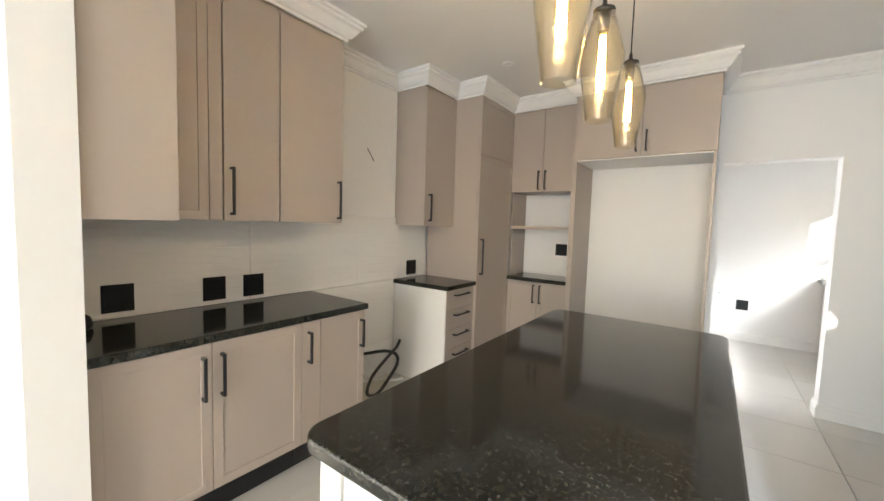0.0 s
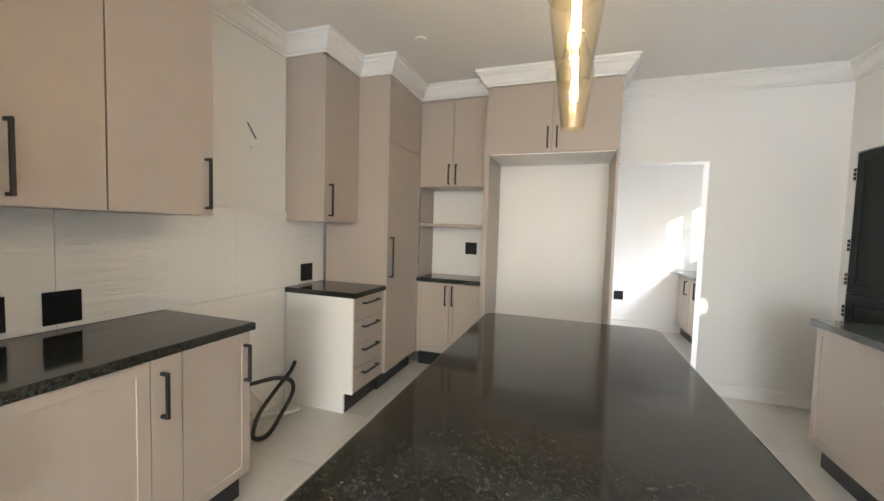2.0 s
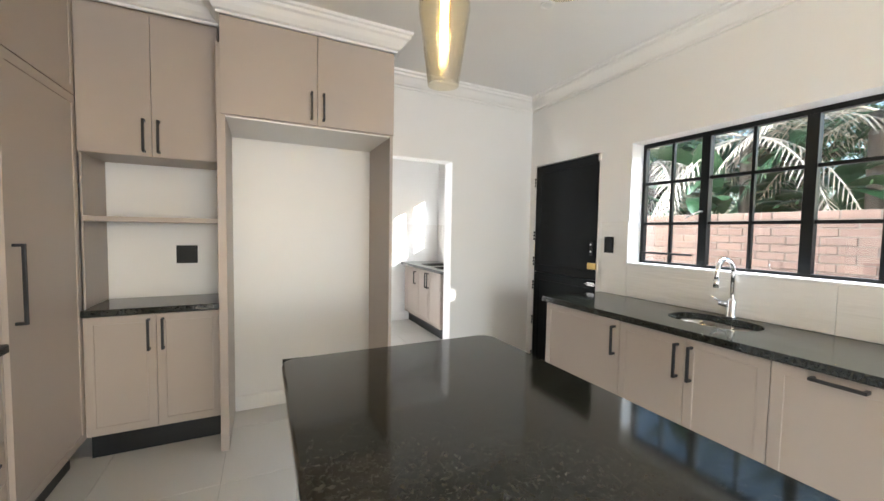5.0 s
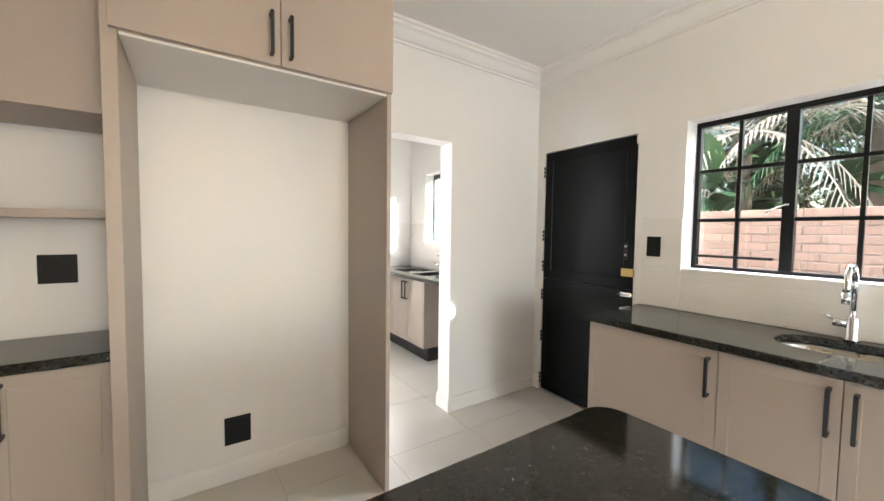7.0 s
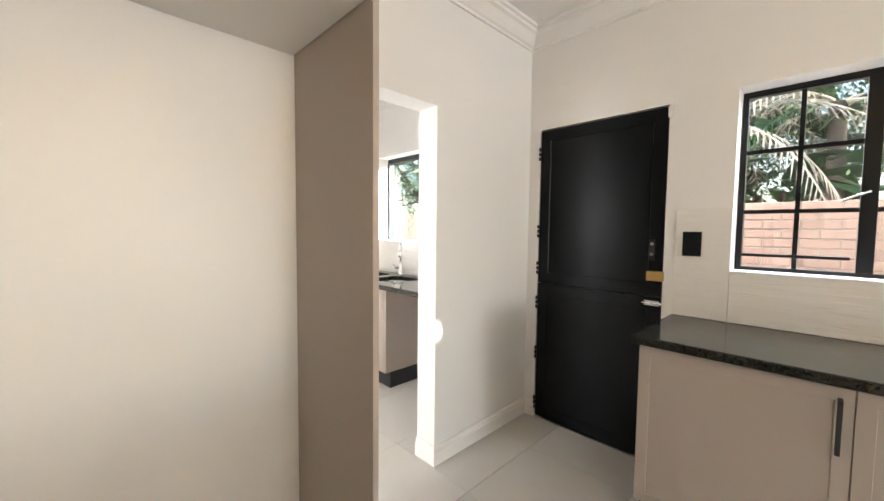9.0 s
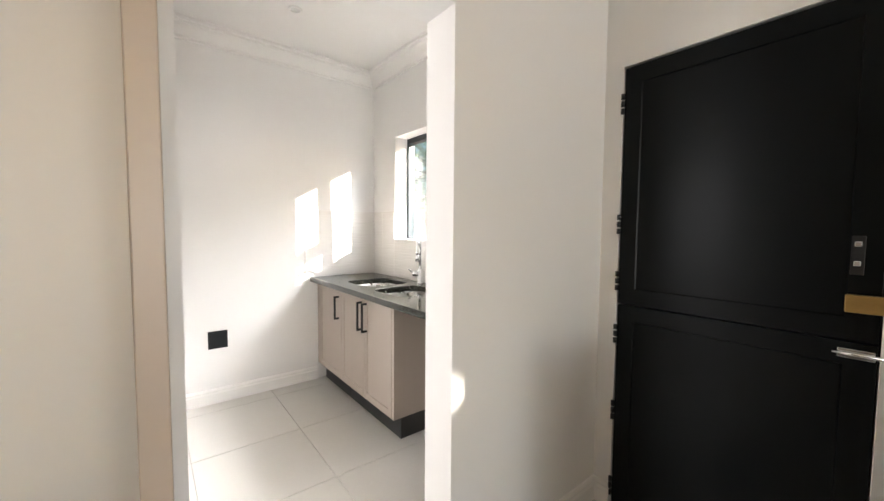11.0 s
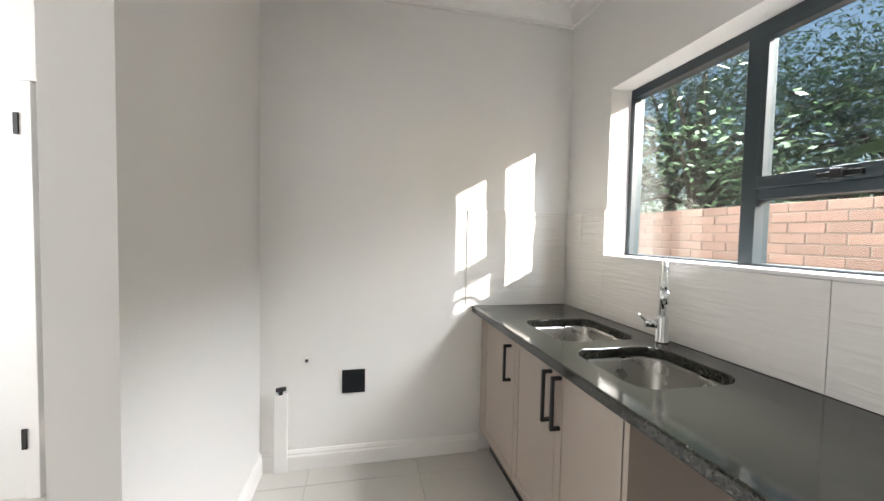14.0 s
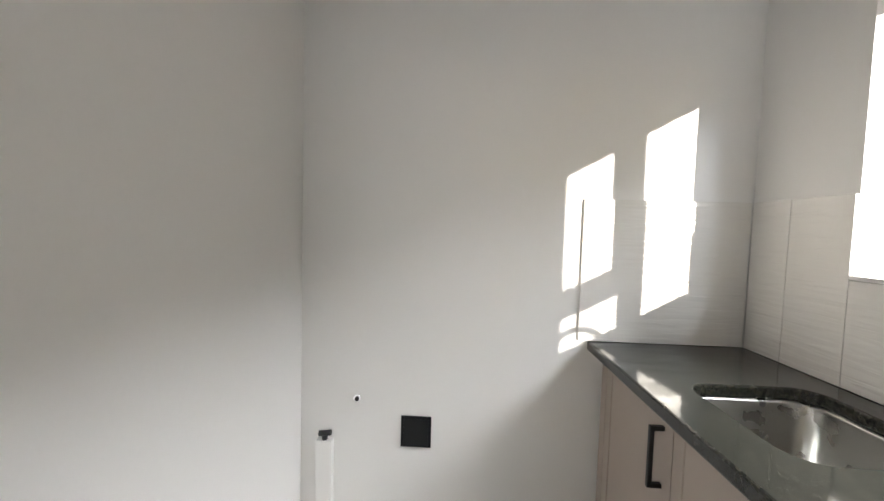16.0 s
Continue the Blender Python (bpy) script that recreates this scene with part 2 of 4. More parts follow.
def solid(name, bm, material, label, category, kind="", group=""):
    return tagged(new(name, to_mesh(name, bm, material)), label, category, group, kind)


def wall(name, axis, at0, at1, lo, hi, z0, z1, openings, material, label):
    """A wall of real thickness along x or y, with openings (lo, hi, z0, z1) through it."""
    cuts = sorted({lo, hi, *[v for o in openings for v in o[:2]]})
    zs = sorted({z0, z1, *[v for o in openings for v in o[2:]]})
    bm = bmesh.new()
    us, vs = cuts, zs
    full = lambda i, j: not any(o[0] <= (us[i] + us[i + 1]) / 2 <= o[1] and o[2] <= (vs[j] + vs[j + 1]) / 2 <= o[3] for o in openings) if 0 <= i < len(us) - 1 and 0 <= j < len(vs) - 1 else False
    P = lambda u, d, z: (u, d, z) if axis == "x" else (d, u, z)
    def quad(*p):
        bm.faces.new([bm.verts.new(P(*q)) for q in p])
    for i in range(len(us) - 1):
        for j in range(len(vs) - 1):
            if not full(i, j):
                continue
            a, b, c, d = us[i], us[i + 1], vs[j], vs[j + 1]
            for w in (at0, at1):
                quad((a, w, c), (b, w, c), (b, w, d), (a, w, d))
            if not full(i - 1, j): quad((a, at0, c), (a, at1, c), (a, at1, d), (a, at0, d))
            if not full(i + 1, j): quad((b, at0, c), (b, at1, c), (b, at1, d), (b, at0, d))
            if not full(i, j - 1): quad((a, at0, c), (b, at0, c), (b, at1, c), (a, at1, c))
            if not full(i, j + 1): quad((a, at0, d), (b, at0, d), (b, at1, d), (a, at1, d))
    bmesh.ops.remove_doubles(bm, verts=bm.verts, dist=0.0005)
    return solid(name, bm, material, label, "wall", "structure")


def sweep(path, prof, closed=False):
    """Carry a profile of (out, z) along a plan path, to its right-hand side, with mitres."""
    bm = bmesh.new()
    pts = [Vector(p) for p in path]
    rows = []
    for i, p in enumerate(pts):
        d0 = (pts[i] - pts[i - 1]).normalized() if i else None
        d1 = (pts[i + 1] - pts[i]).normalized() if i < len(pts) - 1 else None
        n0 = Vector((d0.y, -d0.x)) if d0 else None
        n1 = Vector((d1.y, -d1.x)) if d1 else None
        if n0 and n1:
            o = (n0 + n1) / (1 + n0.dot(n1))
        else:
            o = n0 or n1
        rows.append([bm.verts.new((p.x + o.x * a, p.y + o.y * a, z)) for a, z in prof])
    k = len(prof)
    for a, b in zip(rows, rows[1:]):
        for j in range(k):
            bm.faces.new((a[j], a[(j + 1) % k], b[(j + 1) % k], b[j]))
    bm.faces.new(rows[0])
    bm.faces.new(rows[-1])
    return bm


# ---------- setting ----------
W, E, N, S, CEIL = -2.38, 1.71, 5.155, 7.43, 2.74
floor = solid("floor", boxes((-4.4, 1.95, -4.1, 11.2, -0.2, -0.006)), M_GROUT, "light greige porcelain floor tiles with thin grey joints", "floor", "structure")
solid("ceiling", boxes((-4.4, 2.0, -4.1, 11.2, CEIL, CEIL + 0.12)), M_CEIL, "plain white plastered ceiling", "ceiling", "structure")
wall("wall_west", "y", W - 0.2, W, -4.0, 11.0, -0.1, CEIL, [], M_WALL, "white painted plaster wall behind the cabinets")
EW = (2.42, 3.97, 1.15, 2.07)
SW = (5.885, 7.04, 1.222, 2.11)
BD = (4.27, 5.07, 0.0, 2.055)
wall("wall_east", "y", E, E + 0.20, -4.0, 11.0, -0.1, CEIL, [EW, SW, BD], M_WALL, "white painted outside wall with windows and a door")
wall("wall_north", "x", N, N + 0.15, W, E, -0.1, CEIL, [(0.06, 0.785, -0.1, 2.03)], M_WALL, "white painted wall with an open doorway")
wall("wall_scullery_north", "x", S, S + 0.15, W, E, -0.1, CEIL, [(-1.10, -0.30, -0.1, 2.0)], M_WALL, "white painted end wall of the scullery")
wall("wall_scullery_stub", "y", -0.245, -0.10, 6.25, S, -0.1, CEIL, [], M_WALL, "white painted short partition wall")
wall("wall_pier", "x", 1.24, 1.39, W, -1.70, -0.1, CEIL, [], M_WALL, "white painted wall pier beside the kitchen opening")
wall("wall_south", "x", -4.2, -4.0, W, E, -0.1, CEIL, [(-2.1, 1.3, 0.3, 2.4)], M_WALL, "white painted far wall with a wide window")
wall("wall_garage_end", "x", 10.6, 10.8, W, E, -0.1, CEIL, [], M_GWALL, "grey painted garage end wall")

crown_prof = [(0, 2.615), (0.014, 2.615), (0.014, 2.63), (0.03, 2.637), (0.05, 2.66), (0.068, 2.688), (0.085, 2.698), (0.085, 2.716), (0.1, 2.722), (0.1, CEIL + 0.002), (0, CEIL + 0.002)]
crown_path = [(-1.72, 1.69), (-2.03, 1.69), (-2.03, 2.755), (W, 2.755), (W, 3.64), (-2.03, 3.64), (-2.03, 4.10), (-1.748, 4.10), (-1.748, 4.765), (-1.045, 4.765), (-1.045, 4.58), (0.02, 4.58), (0.02, N), (E, N), (E, -3.9)]
solid("cornice", sweep(crown_path, crown_prof), M_TRIM, "white moulded plaster cornice above the cabinets", "cornice", "structure")
solid("cornice_scullery", sweep([(-0.10, 6.25), (-0.10, S), (E, S), (E, N + 0.15), (0.0, N + 0.15)], crown_prof), M_TRIM, "white moulded plaster cornice", "cornice", "structure")
base_prof = [(0, 0), (0.018, 0), (0.018, 0.075), (0.013, 0.085), (0.013, 0.095), (0.006, 0.108), (0, 0.11)]
solid("baseboard_scullery", sweep([(-0.245, S), (-0.245, 6.25), (-0.10, 6.25), (-0.10, S), (1.145, S)], base_prof), M_TRIM, "white moulded skirting board", "skirting board", "structure")
solid("baseboard_kitchen", sweep([(0.785, N + 0.15), (0.785, N), (E, N), (E, 5.07)], base_prof), M_TRIM, "white moulded skirting board", "skirting board", "structure")
solid("baseboard_niche", sweep([(-1.018, N), (-0.022, N)], base_prof), M_TRIM, "white moulded skirting board at the back of the fridge recess", "skirting board", "structure")

# ---------- cabinets (local: x along the front, y to the back, z up) ----------
def handle_mesh(x, z0, z1, horizontal=False, y=0.0, r=0.0065):
    bm = bmesh.new()
    o = 0.034
    if horizontal:
        box(bm, z0, z1, y - o - r, y - o + r, x - r, x + r, 0.002)
        for e in (z0 + r, z1 - r):
            box(bm, e - r, e + r, y - o + r * 0.5, y, x - r, x + r, 0.001)
    else:
        box(bm, x - r, x + r, y - o - r, y - o + r, z0, z1, 0.002)
        for e in (z0 + r, z1 - r):
            box(bm, x - r, x + r, y - o + r * 0.5, y, e - r, e + r, 0.001)
    return bm


def front(parent, name, x0, x1, z0, z1, handle=None, shaker=True, th=0.02):
    """A door or drawer front whose outer face lies at y = 0; a shallow shaker recess, and its black bar handle."""
    bm = bmesh.new()
    g = 0.0018
    r = box(bm, x0 + g, x1 - g, 0, th, z0 + g, z1 - g)
    f = [p for p in bm.faces if p.calc_center_median().y < 0.001]
    if shaker and x1 - x0 > 0.2 and z1 - z0 > 0.25:
        rim = 0.062
        bmesh.ops.inset_region(bm, faces=f, thickness=rim, depth=0)
        bmesh.ops.inset_region(bm, faces=f, thickness=0.003, depth=-0.004)
    d = part(name, bm, M_CAB, parent)
    if handle:
        kind, a, b, c = handle
        part("handle", handle_mesh(a, b, c, kind == "h"), M_BLACK, d, "matt black bar handle")
    return d


def unit(name, m, width, depth, z0, z1, label, fronts, kick=True, sides=None, category="cabinet", group="", open_front=False, shaker=True):
    t = thing(name, m, label, category, group)
    k = 0.15 if kick else 0
    part("body", boxes((0.001, width - 0.001, 0.0215, depth, z0 + k, z1)), sides or M_CAB, t)
    if kick:
        part("kick_board", boxes((0.001, width - 0.001, 0.07, 0.088, 0.0, k)), M_KICK, t, "black recessed kick board")
        bm = bmesh.new()
        box(bm, 0.003, width - 0.003, 0.09, depth - 0.01, 0.0, k)
        part("plinth", bm, M_KICK, t)
    for f in fronts:
        front(t, f[0], *f[1:5], handle=f[5] if len(f) > 5 else None, shaker=shaker)
    return t


def west(y, x=-1.772): return pose(x, y, 0, 0, 0, 90)
def east(y, x=1.12): return pose(x, y, 0, 0, 0, -90)
def north(x, y): return pose(x, y, 0)


BT = 0.86
TB = "taupe shaker base cabinet with black bar handles and black kick board"
# west run
D = 0.60
unit("base_cabinet", west(1.395), 0.884, D, 0, BT, TB, [("door", 0.0, 0.425, 0.15, 0.855, ("v", 0.385, 0.60, 0.80)), ("door", 0.425, 0.884, 0.15, 0.855, ("v", 0.465, 0.60, 0.80))], group="west base cabinets")
unit("base_cabinet", west(2.279), 0.121, D, 0, BT, "narrow taupe base cabinet with black bar handle", [("door", 0.0, 0.121, 0.15, 0.855, ("v", 0.04, 0.62, 0.80))], group="west base cabinets")
unit("base_cabinet", west(2.40), 0.335, D, 0, BT, "taupe base cabinet with black bar handle beside the stove gap", [("door", 0.0, 0.335, 0.15, 0.855, ("v", 0.302, 0.62, 0.80))], group="west base cabinets")
t = unit("drawer_cabinet", west(3.661), 0.438, D, 0, BT, "taupe four-drawer cabinet with a white side panel", [("drawer", 0, 0.438, z, z + 0.176, ("h", z + 0.125, 0.11, 0.33)) for z in (0.152, 0.329, 0.506, 0.683)], sides=M_WHITE)
part("side_panel", boxes((-0.016, -0.0005, 0.0, 0.07, 0.15, BT), (-0.016, -0.0005, 0.07, D, 0.0, BT)), M_WHITE, t, "white melamine side panel")
# tall pantry
unit("pantry_cabinet", west(4.102, -1.748), 0.661, D, 0, 2.63, "tall taupe pantry cupboard with a long black handle", [("door", 0, 0.676, 0.15, 2.085, ("v", 0.05, 0.96, 1.30)), ("upper_door", 0, 0.676, 2.088, 2.615)], group="")
# uppers, west
TU = "taupe shaker wall cabinet with a black bar handle"
unit("wall_cabinet", west(1.70, -2.03), 0.286, 0.35, 1.41, 2.63, "plain taupe filler wall cabinet in the corner", [("filler", 0.0, 0.22, 1.41, 2.615), ("filler", 0.22, 0.284, 1.41, 2.615)], kick=False, group="wall cabinets")
unit("wall_cabinet", west(1.990, -2.03), 0.307, 0.35, 1.41, 2.63, TU, [("door", 0, 0.307, 1.41, 2.60, ("v", 0.035, 1.44, 1.69))], kick=False, group="wall cabinets", shaker=False)
unit("wall_cabinet", west(2.300, -2.03), 0.452, 0.35, 1.41, 2.63, TU, [("door", 0, 0.452, 1.41, 2.60, ("v", 0.412, 1.44, 1.69))], kick=False, group="wall cabinets", shaker=False)
unit("wall_cabinet", west(3.642, -2.03), 0.456, 0.35, 1.41, 2.63, TU + " beside the pantry", [("door", 0, 0.456, 1.41, 2.60, ("v", 0.06, 1.45, 1.69))], kick=False, group="wall cabinets", shaker=False)
t = thing("corner_wall_cabinet", pose(0, 0, 0), "taupe wall cabinet against the pier with a plain end panel", "cabinet")
part("body", boxes((-2.045, -1.742, 1.393, 1.66, 1.41, 2.60)), M_CAB, t)
part("end_panel", boxes((-1.74, -1.722, 1.393, 1.684, 1.405, 2.60), bevel=0.001), M_CAB, t)
part("door", boxes((-2.045, -1.742, 1.663, 1.683, 1.41, 2.615), bevel=0.001), M_CAB, t)
# nook
TN = "taupe shaker cabinet with two doors"
unit("base_cabinet", north(-1.745, 4.765), 0.678, 0.385, 0, BT, TN + " in the coffee nook", [("door", 0, 0.337, 0.16, 0.855, ("v", 0.302, 0.64, 0.83)), ("door", 0.337, 0.674, 0.16, 0.855, ("v", 0.372, 0.64, 0.83))])
unit("wall_cabinet", north(-1.745, 4.765), 0.678, 0.385, 1.79, 2.63, TN + " above an open shelf", [("door", 0, 0.337, 1.79, 2.60, ("v", 0.302, 1.81, 2.0)), ("door", 0.337, 0.674, 1.79, 2.60, ("v", 0.372, 1.81, 2.0))], kick=False, shaker=False)
solid("nook_shelf", boxes((-1.745, -1.067, 4.80, N - 0.002, 1.405, 1.435), bevel=0.002), M_CAB, "taupe floating shelf in the open nook", "shelf")
solid("nook_side_panel", boxes((-1.745, -1.735, 4.792, N - 0.013, 0.903, 1.402), (-1.745, -1.735, 4.792, N - 0.013, 1.438, 1.787)), M_CAB, "taupe side panel lining the open nook", "panel")
# fridge surround
t = thing("fridge_surround", pose(0, 0, 0), "taupe fridge surround with tall side panels and overhead cabinet", "cabinet")
part("side_panel", boxes((-1.065, -1.020, 4.60, N - 0.002, 0.0, 2.46), bevel=0.0015), M_CAB, t)
part("side_panel", boxes((-0.004, 0.018, 4.60, N - 0.002, 0.0, 2.46), bevel=0.0015), M_CAB, t)
part("overhead_body", boxes((-1.018, -0.006, 4.603, N - 0.003, 2.046, 2.60)), M_CAB, t)
part("underside", boxes((-1.017, -0.007, 4.602, N - 0.003, 2.036, 2.045)), M_WHITE, t, "pale underside panel")
for x0, x1, hx in ((-1.043, -0.499, -0.535), (-0.497, 0.018, -0.461)):
    bm = boxes((x0 + 0.001, x1 - 0.001, 4.58, 4.60, 2.05, 2.612), bevel=0.001)
    d = part("door", bm, M_CAB, t)
    part("handle", handle_mesh(hx, 2.08, 2.25, y=4.58), M_BLACK, d, "matt black bar handle")
# east run
unit("base_cabinet", east(4.195), 0.645, 0.59, 0, BT, "taupe base cabinet with black bar handle next to the back door", [("door", 0, 0.645, 0.15, 0.855, ("v", 0.61, 0.64, 0.82))], group="east base cabinets")
unit("base_cabinet", east(3.55), 0.743, 0.59, 0, 0.66, "taupe two-door sink base cabinet", [("door", 0, 0.385, 0.15, 0.855, ("v", 0.35, 0.64, 0.82)), ("door", 0.385, 0.743, 0.15, 0.855, ("v", 0.42, 0.64, 0.82))], group="east base cabinets")
unit("drawer_cabinet", east(2.807), 0.458, 0.59, 0, BT, "taupe cabinet with a wide pull-out front and level black handle", [("drawer", 0, 0.458, 0.15, 0.855, ("h", 0.83, 0.13, 0.29))], group="east base cabinets")
unit("base_cabinet", east(2.349), 0.50, 0.59, 0, BT, TB, [("door", 0, 0.50, 0.15, 0.855, ("v", 0.04, 0.64, 0.82))], group="east base cabinets")
unit("base_cabinet", east(1.849), 0.55, 0.59, 0, BT, TB, [("door", 0, 0.55, 0.15, 0.855, ("v", 0.51, 0.64, 0.82))], group="east base cabinets")
# scullery run
unit("base_cabinet", east(S - 0.022, 1.15), 0.503, 0.56, 0, 0.66, "taupe shaker sink cabinet with a black handle", [("door", 0.05, 0.503, 0.15, 0.855, ("v", 0.455, 0.62, 0.80)), ("filler", 0.0, 0.05, 0.15, 0.855)], group="scullery base cabinets")
unit("base_cabinet", east(6.905, 1.15), 0.745, 0.56, 0, 0.66, "taupe two-door sink cabinet with black handles", [("door", 0, 0.38, 0.15, 0.855, ("v", 0.345, 0.62, 0.82)), ("door", 0.38, 0.745, 0.15, 0.855, ("v", 0.415, 0.62, 0.82))], group="scullery base cabinets")
solid("end_panel_scullery", boxes((1.152, 1.70, 6.138, 6.158, 0.15, BT), bevel=0.001), M_CAB, "taupe end panel of the scullery sink cabinet", "panel")
solid("end_panel_scullery", boxes((1.152, 1.70, 5.31, 5.50, 0.0, BT), bevel=0.001), M_CAB, "taupe panel beside the open appliance bay", "panel")

# ---------- worktops ----------
def worktop(name, outer, holes, label, z0=BT, z1=0.9):
    return solid(name, slab(outer, holes, z0 + 0.001, z1, 0.006), M_GRANITE, label, "countertop")


def rect(x0, x1, y0, y1): return [(x0, y0), (x1, y0), (x1, y1), (x0, y1)]


worktop("worktop_west", rect(W + 0.002, -1.747, 1.392, 2.745), [], "polished black granite worktop on the base cabinets")
worktop("drawer_cabinet_worktop", rect(W + 0.002, -1.747, 3.635, 4.099), [], "polished black granite top on the drawer cabinet")
worktop("worktop_nook", rect(-1.744, -1.067, 4.735, N - 0.002), [], "polished black granite top in the nook")
KS = (1.31, 1.61, 3.0, 3.44)
S1, S2 = (1.235, 1.60, 6.635, 7.02), (1.21, 1.575, 6.165, 6.53)
worktop("worktop_east", rect(1.092, E - 0.002, 1.30, 4.222), [rounded(*KS, 0.13)], "polished black granite worktop with an undermount sink")
worktop("worktop_scullery", rect(1.092, E - 0.002, N + 0.152, S - 0.002), [rounded(*S1, 0.07), rounded(*S2, 0.07)], "polished black granite worktop with two sink cutouts")


def sink(name, x0, x1, y0, y1, r, depth, label):
    t = thing(name, pose((x0 + x1) / 2, (y0 + y1) / 2, 0), label, "sink")
    cx, cy = (x0 + x1) / 2, (y0 + y1) / 2
    bm = bmesh.new()
    rows = []
    for grow, z in ((0.03, 0.8595), (0.004, 0.8595), (0.0, 0.852), (-0.012, 0.86 - depth + 0.03), (-0.03, 0.86 - depth + 0.006), (-0.05, 0.86 - depth)):
        rows.append([bm.verts.new((x - cx, y - cy, z)) for x, y in rounded(x0 - grow, x1 + grow, y0 - grow, y1 + grow, max(0.03, r + grow))])
    for a, b in zip(rows, rows[1:]):
        for k in range(len(a)):
            bm.faces.new((a[k], a[(k + 1) % len(a)], b[(k + 1) % len(a)], b[k])).smooth = True
    bm.faces.new(rows[-1])
    part("bowl", bm, M_STEEL, t)
    bm = bmesh.new()
    lathe(bm, [(0.045, 0.8615 - depth), (0.045, 0.8635 - depth), (0.032, 0.8645 - depth), (0.028, 0.8625 - depth), (0.001, 0.8625 - depth)], 0, 0, 24)
    part("drain", bm, M_CHROME, t, "chrome drain fitting")
    return t


sink("undermount_sink", *KS, 0.13, 0.17, "stainless steel undermount sink with rounded corners")
sink("undermount_sink", *S1, 0.07, 0.18, "stainless steel square undermount sink bowl")
sink("undermount_sink", *S2, 0.07, 0.20, "stainless steel large undermount sink bowl")


def tap(m, label):
    t = thing("mixer_tap", m, label, "tap")
    bm = bmesh.new()
    lathe(bm, [(0.001, 0), (0.027, 0), (0.027, 0.006), (0.023, 0.012), (0.023, 0.10), (0.02, 0.112), (0.001, 0.114)], 0, 0, 24)
    part("tap_body", bm, M_CHROME, t)
    bm = bmesh.new()
    pts = [(0, 0, 0.108), (0, 0, 0.26)] + [(-0.085 + 0.085 * math.cos(a), 0, 0.26 + 0.085 * math.sin(a)) for a in (math.pi * k / 12 for k in range(1, 12))] + [(-0.17, 0, 0.255), (-0.17, 0, 0.225)]
    tube(bm, pts, 0.0125, 14)
    part("spout", bm, M_CHROME, t)
    bm = bmesh.new()
    tube(bm, [(-0.17, 0, 0.232), (-0.17, 0, 0.185)], 0.0155, 14)
    part("spout_nozzle", bm, M_CHROME, t)
    bm = bmesh.new()
    tube(bm, [(-0.002, 0.02, 0.075), (-0.01, 0.062, 0.078)], 0.019, 14)
    tube(bm, [(-0.012, 0.055, 0.085), (-0.055, 0.085, 0.118)], [0.007, 0.0045], 10)
    part("lever", bm, M_CHROME, t)
    return t


tap(pose(1.662, 3.23, 0.9), "chrome gooseneck mixer tap behind the kitchen sink")
tap(pose(1.65, 6.575, 0.9, 0, 0, 48), "chrome gooseneck mixer tap behind the scullery sinks")

# ---------- island ----------
t = thing("kitchen_island", pose(0, 0, 0), "kitchen island with a polished black granite top on white legs", "island")
part("top", slab(rounded(-0.768, 0.131, 1.605, 3.485, 0.068), [], BT, 0.9, 0.008), M_GRANITE, t, "polished black granite slab with rounded corners")
for x in (-0.725, 0.005):
    for y in (1.645, 3.33):
        part("leg", boxes((x, x + 0.078, y, y + 0.078, 0, BT - 0.001), bevel=0.003), M_WHITE, t)
part("apron", boxes((-0.645, 0.003, 1.655, 1.677, 0.74, BT - 0.001), bevel=0.001), M_WHITE, t)
part("apron", boxes((-0.718, -0.696, 1.725, 3.328, 0.74, BT - 0.001), bevel=0.001), M_WHITE, t)
part("apron", boxes((0.052, 0.074, 1.725, 3.328, 0.74, BT - 0.001), bevel=0.001), M_WHITE, t)
part("body", boxes((-0.44, 0.05, 1.95, 3.32, 0.0, BT - 0.002)), M_WHITE, t)

# ---------- splashback tiles ----------
def splash(name, axis, at, d, lo, hi, z0, z1, cut, label, mount, first=None, tw=0.9):
    """Wavy white tiles with fine joints; cut is an opening (lo, hi, z0, z1) left free."""
    holder = thing(name, pose(0, 0, 0), label, "wall tiles", kind="structure")
    edges = [lo]
    u = (first if first is not None else lo + tw)
    while u < hi - 0.02:
        if u > lo + 0.02: edges.append(u)
        u += tw
    edges.append(hi)
    zs = [z0, z1]
    for a, b in zip(edges, edges[1:]):
        for c, e in zip(zs, zs[1:]):
            bits = [(a, b, c, e)]
            if cut and b > cut[0] and a < cut[1] and e > cut[2]:
                bits = []
                if a < cut[0]: bits.append((a, cut[0], c, e))
                if b > cut[1]: bits.append((cut[1], b, c, e))
                if c < cut[2]: bits.append((max(a, cut[0]), min(b, cut[1]), c, cut[2]))
            for p in bits:
                if p[1] - p[0] < 0.005 or p[3] - p[2] < 0.005: continue
                g = 0.0008
                q = (p[0] + g, p[1] - g)
                w = sorted((at, at + d))
                dims = (*q, *w, p[2] + g, p[3] - g) if axis == "x" else (*w, *q, p[2] + g, p[3] - g)
                part("tile", boxes(dims, bevel=0.0012), M_WAVE, holder)
    return holder


